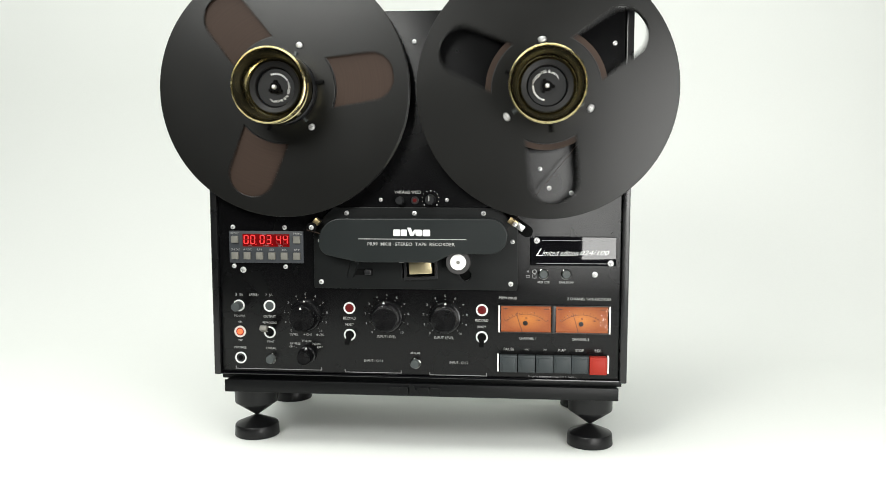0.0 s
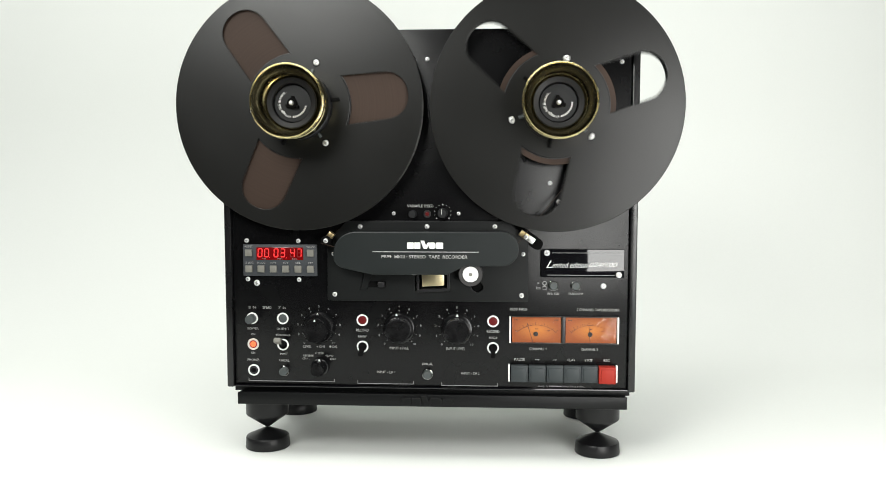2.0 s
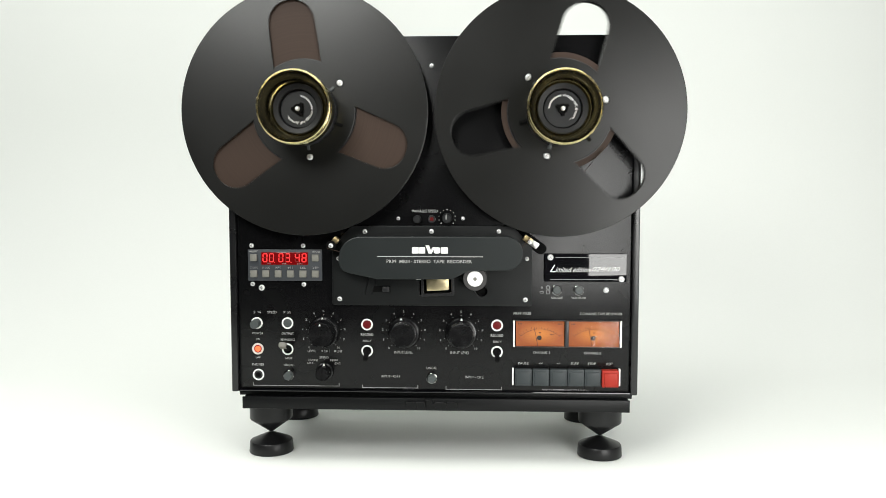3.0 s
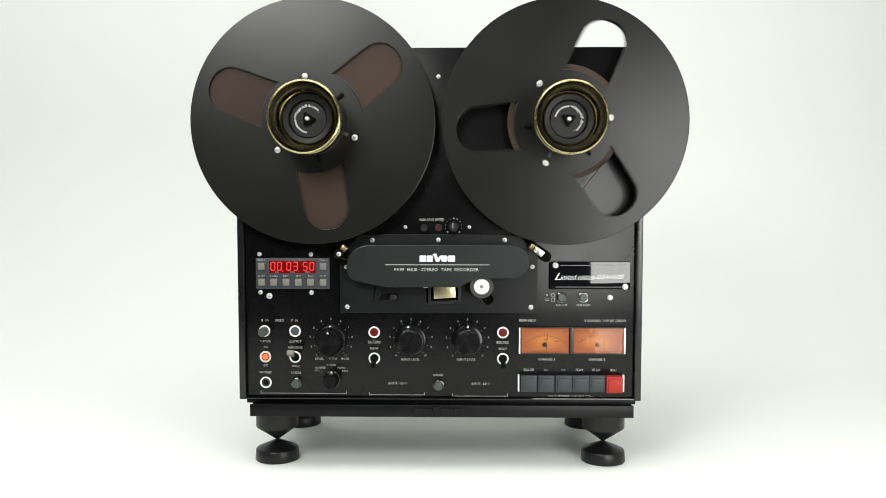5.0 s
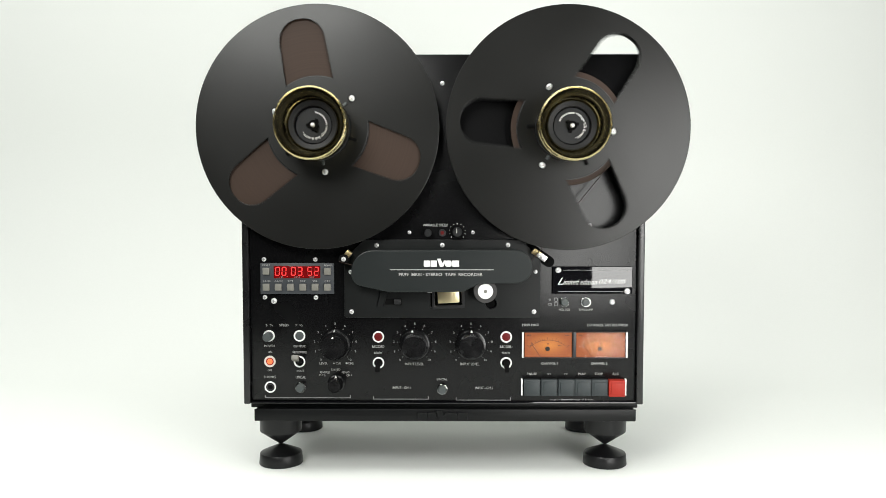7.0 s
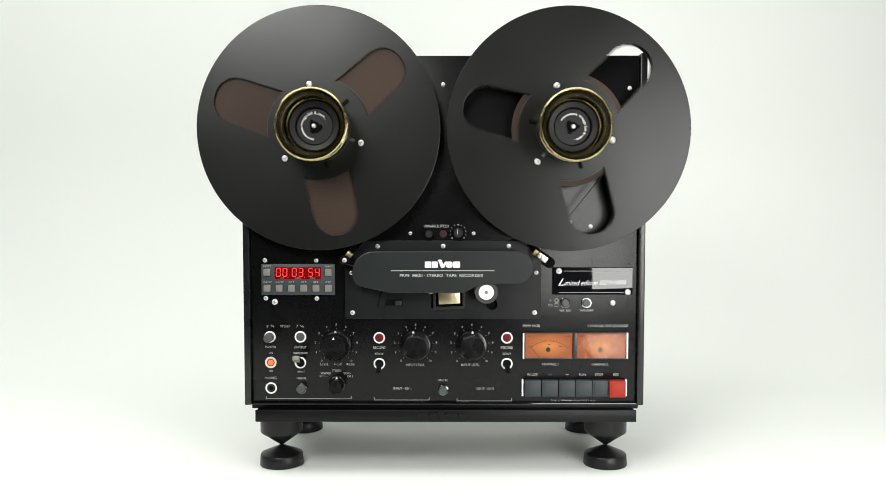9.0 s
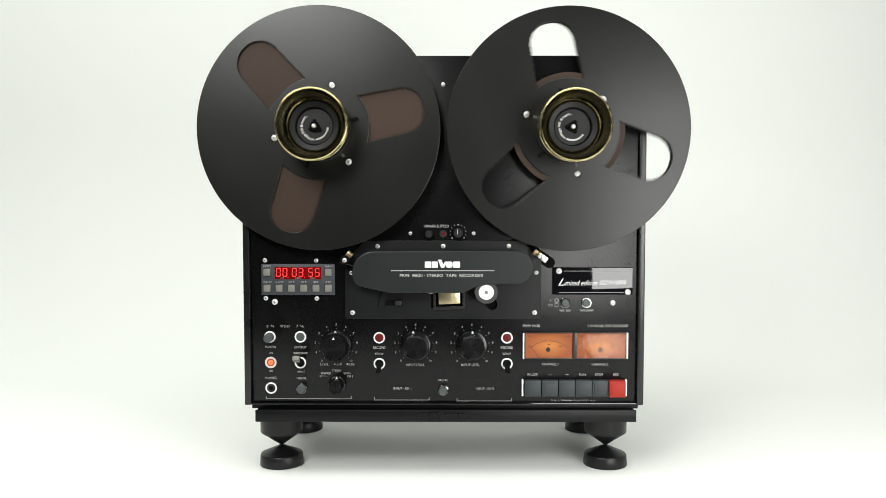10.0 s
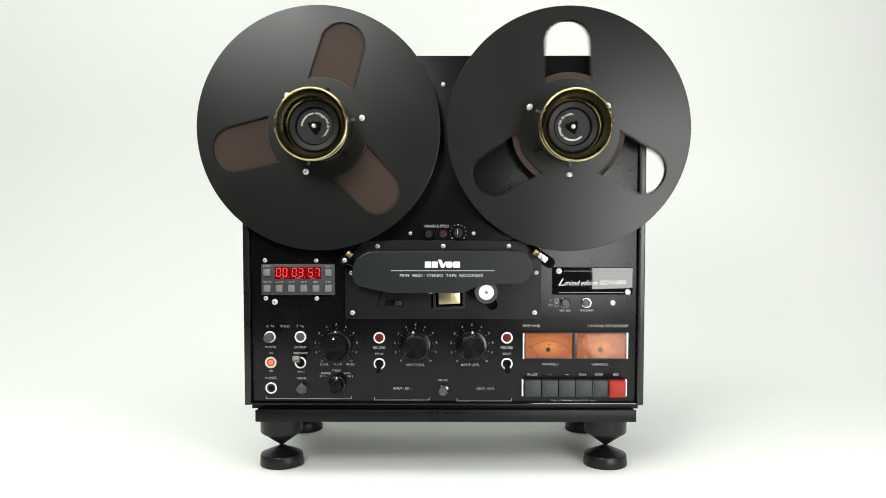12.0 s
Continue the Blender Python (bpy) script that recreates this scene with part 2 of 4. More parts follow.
def round_poly(corners, n=8):
    """An outline of corners (x, z, radius), each rounded."""
    out = []
    for i, (x, z, r) in enumerate(corners):
        p = Vector((x, z))
        a = (Vector(corners[i - 1][:2]) - p).normalized()
        b = (Vector(corners[(i + 1) % len(corners)][:2]) - p).normalized()
        half = a.angle(b) / 2
        if r <= 0:
            out.append((x, z))
            continue
        d = r / math.tan(half)
        c = p + (a + b).normalized() * (r / math.sin(half))
        s, e = p + a * d - c, p + b * d - c
        turn = s.angle_signed(e)
        for k in range(n + 1):
            q = s.copy()
            q.rotate(Matrix.Rotation(-turn * k / n, 2))
            out.append(tuple(c + q))
    return out


def rect(x0, x1, z0, z1, r=0.0):
    return round_poly([(x0, z0, r), (x1, z0, r), (x1, z1, r), (x0, z1, r)], 5)


def text_mesh(s, width, cap, shear=0.0, bold=0.0):
    """Lettering whose middle is at the origin, of the given width and capital height."""
    cu = bpy.data.curves.new("text", "FONT")
    cu.body, cu.size, cu.align_x, cu.align_y = s, 1.0, "LEFT", "BOTTOM_BASELINE"
    cu.extrude, cu.resolution_u, cu.shear, cu.offset = 0.0, 2, shear, bold
    me = curve_mesh(cu)
    xs = [v.co.x for v in me.vertices]
    lo, hi = min(xs), max(xs)
    k = cap / 0.69
    m = Matrix.Diagonal((width / (hi - lo), 1, k, 1)) @ Matrix.Translation((-(lo + hi) / 2, 0, -0.345))
    me.transform(m)
    return me


def lettering(s, x, z, width, cap, parent, mat=None, y=-0.0004, shear=0.0, bold=0.0, name="lettering"):
    return mesh_object(name, text_mesh(s, width, cap, shear, bold), mat or M_PRINT, parent, (x, y, z))


def bars(parent, x, z, widths, gap, height, mat, y=-0.0004, name="print_bar"):
    """Plain bars in place of writing."""
    bm = fresh()
    total = sum(widths) + gap * (len(widths) - 1)
    a = x - total / 2
    for w in widths:
        box(bm, a, a + w, y - 0.0001, y + 0.0001, z - height / 2, z + height / 2)
        a += w + gap
    return part(name, bm, mat, parent, smooth=False)


# ---- the studio ----
def studio():
    prof = [(-0.34, -0.75), (-0.34, -0.04)]
    prof += [(-0.30 - 0.04 * math.cos(radians(a)), -0.04 + 0.04 * math.sin(radians(a))) for a in (15, 30, 45, 60, 75, 90)]
    prof += [(0.0, 0.0), (0.45, 0.0)]
    for i in range(1, 17):
        a = radians(90 * i / 16)
        prof.append((0.45 + 0.5 * math.sin(a), 0.5 - 0.5 * math.cos(a)))
    prof += [(0.95, 1.2), (0.95, 2.6)]
    bm = fresh()
    xs = [-2.6, -1.3, 0.0, 1.3, 2.6]
    grid = [[bm.verts.new((x, y, z)) for x in xs] for y, z in prof]
    for a, b in zip(grid, grid[1:]):
        for i in range(len(xs) - 1):
            bm.faces.new((a[i], a[i + 1], b[i + 1], b[i]))
    bmesh.ops.recalc_face_normals(bm, faces=bm.faces[:])
    if sum(f.normal.z for f in bm.faces) < 0:
        bmesh.ops.reverse_faces(bm, faces=bm.faces[:])
    ob = part("backdrop", bm, M_PAPER, None)
    tagged(ob, "seamless off-white studio paper sweeping up from the floor", "backdrop", kind="structure")
    for nm, b in (("wall_west", (-2.75, -2.61, -3.3, 1.1, -0.75, 2.7)), ("wall_east", (2.61, 2.75, -3.3, 1.1, -0.75, 2.7)),
                  ("wall_south", (-2.75, 2.75, -3.45, -3.3, -0.75, 2.7)), ("ceiling", (-2.75, 2.75, -3.45, 1.2, 2.7, 2.8)),
                  ("floor", (-2.75, 2.75, -3.45, 1.2, -0.85, -0.75)), ("wall_north", (-2.75, 2.75, 1.1, 1.2, -0.75, 2.7))):
        ob = part(nm, box(fresh(), *b), M_WALL, None, smooth=False)
        tagged(ob, "dark painted studio " + nm.split("_")[0], nm.split("_")[0], kind="structure")


studio()

# ---- the tape recorder ----
recorder = tagged(empty("tape_recorder"), "black open-reel stereo tape recorder on spiked feet, running", "tape recorder")
PX0, PX1, PZ0, PZ1 = -0.2155, 0.2175, 0.0845, 0.4720
CX = 0.0015


def cabinet():
    body = part("cabinet", box(fresh(), -0.2220, 0.2245, 0.006, 0.215, 0.082, 0.4730, 0.0015), M_CAB, recorder, "black lacquered cabinet")
    part("cheek", box(fresh(), -0.2237, -0.2163, -0.004, 0.213, 0.0815, 0.4742, 0.0012), M_CAB, body)
    part("cheek", box(fresh(), 0.2183, 0.2258, -0.004, 0.213, 0.0815, 0.4742, 0.0012), M_CAB, body)
    part("front_panel", box(fresh(), PX0, PX1, 0.0, 0.0058, PZ0, PZ1, 0.0008), M_PANEL, recorder, "black anodised front panel with white print")
    # Glossy strip added to catch the highlight along the panel's lower edge.
    part("highlight_strip", box(fresh(), PX0 - 0.001, PX1 + 0.001, -0.0030, 0.0055, 0.0818, 0.0840, 0.0006), M_GLOSS, recorder, "glossy black strip below the front panel")
    part("plinth_step", box(fresh(), -0.2175, 0.2215, 0.0045, 0.20, 0.0757, 0.0814, 0.0006), M_BASE, recorder)
    base = part("plinth", box(fresh(), -0.2112, 0.2172, -0.006, 0.20, 0.0632, 0.0755, 0.0010), M_BASE, recorder, "black plinth with raised emblem")
    part("plinth_front", box(fresh(), -0.2112, 0.2172, -0.0075, -0.0055, 0.0632, 0.0768, 0.0007), M_BASE, base)
    emblem(base, 0.0005, 0.0692, 0.0555, 0.0078, 0.0100, -0.0090, M_BASE, 0.0034)


def emblem(parent, x, z, width, low, tall, y, mat, depth):
    """The maker's mark as plain shapes: two blocks, a wedge, a rounded block and a block."""
    u = width / 5.2
    a = x - width / 2
    hz = low / 2
    loops = [
        [rect(a, a + 0.95 * u, z - hz, z + hz, u * 0.08)],
        [rect(a + 1.05 * u, a + 1.9 * u, z - hz, z + hz, u * 0.03)],
        [[(a + 1.95 * u, z - hz + tall), (a + 2.45 * u, z - hz + tall), (a + 2.72 * u, z), (a + 3.0 * u, z + hz), (a + 3.3 * u, z + hz), (a + 2.85 * u, z - hz), (a + 2.4 * u, z - hz)]],
        [rect(a + 3.15 * u, a + 4.1 * u, z - hz, z + hz, u * 0.3)],
        [rect(a + 4.2 * u, a + 5.2 * u, z - hz, z + hz, u * 0.1)],
    ]
    for lp in loops:
        mesh_object("emblem_shape", flat(lp, depth, min(0.0005, depth / 4)), mat, parent, (0, y, 0))


def feet():
    fx, fy = (-0.1915, 0.1920), (0.042, 0.195)
    prof = [(0.0, 0.0), (0.0008, 0.0), (0.0240, 0.0166), (0.0246, 0.0178), (0.0246, 0.0425), (0.0, 0.0425)]
    pad = [(0.0, 0.0), (0.0252, 0.0), (0.0256, 0.0008), (0.0248, 0.0120), (0.0240, 0.0132), (0.0022, 0.0228), (0.0012, 0.0226), (0.0, 0.0221)]
    foot = disc = None
    for y in fy:
        for x in fx:
            if foot is None:
                foot = part("spike_foot", lathe(fresh(), prof, 48, axis="z"), M_FOOT, recorder, "black conical spike foot", (x, y, 0.0229))
                disc = part("spike_pad", lathe(fresh(), pad, 48, axis="z"), M_FOOT, None, at=(x, y, 0.0005))
                tagged(disc, "black metal pad under a spiked foot on white paper", "foot pad", "spike pads")
            else:
                again(foot, (x, y, 0.0229))
                copy_thing(disc, Matrix.Translation((x, y, 0.0005)))


SCREW = None


def screw(x, z, r, parent, y=0.0, turn=20):
    """A bright pan-head cross screw."""
    global SCREW
    if SCREW is None:
        bm = fresh()
        lathe(bm, [(0, -0.62), (0.45, -0.60), (0.8, -0.48), (0.96, -0.25), (1.0, 0.0)], 20, slot=0)
        box(bm, -0.55, 0.55, -0.66, -0.5, -0.13, 0.13, slot=1)
        box(bm, -0.13, 0.13, -0.665, -0.5, -0.55, 0.55, slot=1)
        me = bpy.data.meshes.new("screw")
        bmesh.ops.recalc_face_normals(bm, faces=bm.faces[:])
        bm.to_mesh(me)
        bm.free()
        SCREW = smooth_mesh(me, 40)
        me.materials.append(M_STEEL)
        me.materials.append(M_CROSS)
    o = new("screw", SCREW)
    o.parent = parent
    o.matrix_basis = Matrix.Translation((x, y, z)) @ Matrix.Rotation(radians(turn), 4, "Y") @ Matrix.Scale(r, 4)
    return o


def counter():
    unit = part("counter", box(fresh(), -0.2036, -0.1212, -0.0025, 0.001, 0.2061, 0.2409, 0.0006), M_COUNTER, recorder, "slate grey counter with red digits")
    part("display", box(fresh(), -0.1885, -0.1363, -0.0030, -0.002, 0.2239, 0.2378, 0.0003), M_DISPLAY, unit, "glowing red display window")
    key = None
    spots = [(-0.1968, 0.2318), (-0.1281, 0.2318)] + [(x, 0.2140) for x in (-0.1968, -0.1832, -0.1695, -0.1558, -0.1420, -0.1282)]
    for x, z in spots:
        if key is None:
            key = part("key", box(fresh(), -0.0038, 0.0038, -0.003, 0.001, -0.0038, 0.0038, 0.0005), M_CAP, unit, "warm grey square key", (x, -0.0022, z))
        else:
            again(key, (x, -0.0022, z))
    yy = -0.0029
    for s, x, z, w in (("RESET", -0.1968, 0.2387, 0.0090), ("TRANS", -0.1276, 0.2384, 0.0098), ("Z-LOC", -0.1965, 0.2208, 0.0092), ("A-LOC", -0.1832, 0.2208, 0.0092),
                       ("RPT", -0.1695, 0.2208, 0.0062), ("SET", -0.1558, 0.2208, 0.0060), ("SEL", -0.1420, 0.2208, 0.0060), ("STP", -0.1282, 0.2208, 0.0062)):
        lettering(s, x, z, w, 0.0020, unit, M_PRINT, yy)
    for s, x, w in (("HR", -0.1795, 0.0040), ("MIN", -0.1622, 0.0055), ("SEC", -0.1455, 0.0058)):
        lettering(s, x, 0.2253, w, 0.0017, unit, M_DIMPRINT, -0.0034)
    for x, z, r in ((-0.1998, 0.2450, 0.0026), (-0.1422, 0.2448, 0.0026), (-0.1992, 0.2023, 0.0026), (-0.1418, 0.2020, 0.0026), (-0.1891, 0.1981, 0.0034)):
        screw(x, z, r, recorder, turn=x * 9000)
    return unit


SEGMENTS = {"0": "abcdef", "1": "bc", "2": "abdeg", "3": "abcdg", "4": "bcfg", "5": "acdfg", "6": "acdefg", "7": "abc", "8": "abcdefg", "9": "abcdfg"}
FLIPS = []


def segment_mesh(upright):
    """A thin hexagonal bar: lit on its front, faintly glowing on its back."""
    l, w, d = (0.0041, 0.0010, 0.00025)
    pts = [(-l / 2, 0), (-l / 2 + w / 2, w / 2), (l / 2 - w / 2, w / 2), (l / 2, 0), (l / 2 - w / 2, -w / 2), (-l / 2 + w / 2, -w / 2)]
    bm = fresh()
    fr = [bm.verts.new((a, -d, b)) for a, b in pts]
    bk = [bm.verts.new((a, d, b)) for a, b in pts]
    bm.faces.new(fr).material_index = 0
    bm.faces.new(bk[::-1]).material_index = 1
    for i in range(6):
        bm.faces.new((fr[i], fr[i - 1], bk[i - 1], bk[i])).material_index = 1
    if upright:
        bmesh.ops.rotate(bm, verts=bm.verts[:], cent=(0, 0, 0), matrix=Matrix.Rotation(radians(90), 3, "Y"))
    me = bpy.data.meshes.new("segment")
    bmesh.ops.recalc_face_normals(bm, faces=bm.faces[:])
    bm.to_mesh(me)
    bm.free()
    me.materials.append(M_LIT)
    me.materials.append(M_FAINT)
    return me


def digits(unit):
    """Six digits of flip segments: (time, digit) for each place."""
    level, rise = segment_mesh(False), segment_mesh(True)
    units = [(0, "4"), (0.3, "5"), (1.0333, "6"), (1.8667, "7"), (2.8667, "8"), (3.8667, "9"), (4.8667, "0"), (5.8667, "1"), (6.8667, "2"), (7.8333, "3"), (8.8333, "4"), (9.8, "5"), (10.8667, "6"), (11.8667, "7")]
    runs = [[(0, "0")], [(0, "0")], [(0, "0")], [(0, "3")], [(0, "4"), (4.8667, "5")], units]
    w, h = 0.0022, 0.0022
    for x in (-0.1733, -0.1552):
        part("point", lathe(fresh(), [(0, -0.0002), (0.00045, -0.0001), (0.00045, 0.0002)], 12), M_LIT, unit, at=(x, -0.0036, 0.2264))
    for x, run in zip((-0.1840, -0.1767, -0.1662, -0.1588, -0.1480, -0.1405), runs):
        for nm, sx, sz in (("a", 0, 2), ("b", 1, 1), ("c", 1, -1), ("d", 0, -2), ("e", -1, -1), ("f", -1, 1), ("g", 0, 0)):
            up = nm in "bcef"
            o = mesh_object("segment", rise if up else level, [M_LIT, M_FAINT], unit)
            at = (x + sx * w + 0.00010 * sz, -0.0038, 0.2318 + sz * h)
            states = [(t, nm in SEGMENTS[d]) for t, d in run]
            turn = 0 if states[0][1] else 180
            rows = [(0, turn)]
            for (t, on), (_, was) in zip(states[1:], states):
                if on != was:
                    rows += [(t, turn), (t + 1 / 30, turn + 60), (t + 2 / 30, turn + 120), (t + 3 / 30, turn + 180)]
                    turn += 180
            rows.append((12.0, turn))
            spin = (lambda a, p=at, u=up: pose(*p, 0, 0, a) if u else pose(*p, a, 0, 0))
            o.matrix_basis = spin(rows[0][1])
            if len(rows) > 2:
                FLIPS.append((o, [(t, spin(a)) for t, a in rows]))


def ring_mesh(r0, r1, d=0.0012):
    return smooth_mesh(flat([circle(r1, 40), circle(r0, 40)], d, 0.0003))


RINGS = {}


def ring(x, z, parent, mat=None, r0=0.0051, r1=0.0062):
    mat = mat or M_WHITE
    k = (mat.name, r0, r1)
    if k not in RINGS:
        RINGS[k] = mesh_object("bezel_ring", ring_mesh(r0, r1), mat, parent, (x, -0.0006, z), "white bezel ring")
        return RINGS[k]
    return again(RINGS[k], (x, -0.0006, z), parent)


def dimple(x, z, r, mat, parent, name="button", proud=0.002, tilt=0.0):
    bm = lathe(fresh(), [(0, -proud), (r * 0.8, -proud), (r * 0.95, -proud + 0.0003), (r, -proud + 0.0008), (r, 0.0)], 28)
    return part(name, bm, mat, parent, at=(x, -0.0002, z))


def pointer(x, z, y, s, parent):
    bm = fresh()
    pts = [(-s, -s * 0.8), (s, -s * 0.8), (0, s)]
    fr = [bm.verts.new((x + a, y - 0.0002, z + b)) for a, b in pts]
    bk = [bm.verts.new((x + a, y + 0.0004, z + b)) for a, b in pts]
    bm.faces.new(fr)
    bm.faces.new(bk[::-1])
    for i in range(3):
        bm.faces.new((fr[i], fr[i - 1], bk[i - 1], bk[i]))
    return part("pointer_mark", bm, M_WHITE, parent, smooth=False)


def scale_ring(x, z, parent, r_num=0.0238, r_tick=0.0196):
    """Numerals 0 to 10 and their ticks round a knob, one mesh."""
    bm = fresh()
    for i in range(11):
        a = radians(226 - 27.2 * i)
        c, s = math.cos(a), math.sin(a)
        me = text_mesh(str(i), 0.0030 if i == 10 else 0.0009 if i == 1 else 0.0018, 0.0024)
        me.transform(Matrix.Translation((x + r_num * c, -0.0004, z + r_num * s)))
        bm.from_mesh(me)
        bpy.data.meshes.remove(me)
        box(bm, x + r_tick * c - 0.00035, x + r_tick * c + 0.00035, -0.0005, -0.0003, z + r_tick * s - 0.00035, z + r_tick * s + 0.00035)
    return part("scale", bm, M_DIMPRINT, parent, "white scale numerals from 0 to 10", smooth=False)


def fluted(bm, r, y0, y1, n=60, depth=0.0004, cap_bevel=0.0008):
    """A finely fluted cylinder with a chamfered front."""
    seg = n * 2
    rows = [(1.0, y1, 1), (1.0, y0 + cap_bevel, 1), (1 - cap_bevel / r, y0, 0)]
    rings = []
    for k, y, fl in rows:
        ringv = []
        for i in range(seg):
            a = 2 * math.pi * i / seg
            q = r * k - (depth if fl and i % 2 else 0)
            ringv.append(bm.verts.new((q * math.cos(a), y, q * math.sin(a))))
        rings.append(ringv)
    for a, b in zip(rings, rings[1:]):
        for i in range(seg):
            bm.faces.new((a[i], a[(i + 1) % seg], b[(i + 1) % seg], b[i]))
    bm.faces.new(rings[-1])
    return bm


M_KNOBTOP = material("turned_black_aluminium", (0.011, 0.011, 0.0115), 0.26, metal=0.5, grain=0.2, grain_size=1500, wear=0.05, wear_size=80)


_b = M_KNOBTOP.node_tree.nodes["Principled BSDF"]
_b.inputs["Anisotropic"].default_value = 0.8
_t = M_KNOBTOP.node_tree.nodes.new("ShaderNodeTangent")
_t.direction_type, _t.axis = "RADIAL", "Y"
M_KNOBTOP.node_tree.links.new(_t.outputs["Tangent"], _b.inputs["Tangent"])


def level_knob(x, z, stacked, turn):
    knob = empty("level_knob", (x, 0, z), recorder)
    tagged(knob, "round black fluted control knob with white pointer")
    part("skirt", lathe(fresh(), [(0.0, -0.006), (0.0150, -0.006), (0.0165, -0.0055), (0.0176, -0.003), (0.0178, 0.0)], 56), M_KNOB, knob)
    pointer(turn * 0.001, 0.0160, -0.0062, 0.0015, knob)
    if stacked:
        part("lower_grip", fluted(fresh(), 0.0158, -0.011, -0.006, 64), M_KNOB, knob)
        part("grip", fluted(fresh(), 0.0138, -0.021, -0.011, 64), M_KNOB, knob)
        part("cap", lathe(fresh(), [(0, -0.0216), (0.0126, -0.0216), (0.0129, -0.0212), (0.0129, -0.0205)], 56), M_KNOBTOP, knob)
        pointer(turn * 0.001, 0.0112, -0.0219, 0.0013, knob)
    else:
        part("grip", fluted(fresh(), 0.0140, -0.019, -0.006, 64), M_KNOB, knob)
        part("cap", lathe(fresh(), [(0, -0.0196), (0.0126, -0.0196), (0.0131, -0.0192), (0.0131, -0.0185)], 56), M_KNOBTOP, knob)
    scale_ring(x, z, recorder)


def toggle(x, z, up):
    """A lever switch in a ringed socket."""
    sw = empty("toggle_switch", (x, 0, z), recorder)
    tagged(sw, "small lever switch in a bright ring")
    ring(0, 0, sw)
    part("socket", lathe(fresh(), [(0, -0.0003), (0.0047, -0.0003)], 28), M_VOID, sw)
    bm = box(fresh(), -0.0026, 0.0026, -0.0175, 0.0, -0.0022, 0.0022, 0.0008)
    tilt = 24 if up else -20
    bmesh.ops.rotate(bm, verts=bm.verts[:], cent=(0, 0, 0), matrix=Matrix.Rotation(radians(-tilt), 3, "X"))
    part("lever", bm, M_VOID, sw)
    if up:
        bm = box(fresh(), -0.0058, 0.0022, -0.0215, -0.0120, -0.0028, 0.0028, 0.0012)
        bmesh.ops.rotate(bm, verts=bm.verts[:], cent=(0, 0, 0), matrix=Matrix.Rotation(radians(-tilt), 3, "X"))
        part("lever_cap", bm, M_CAP, sw, "warm grey lever cap")


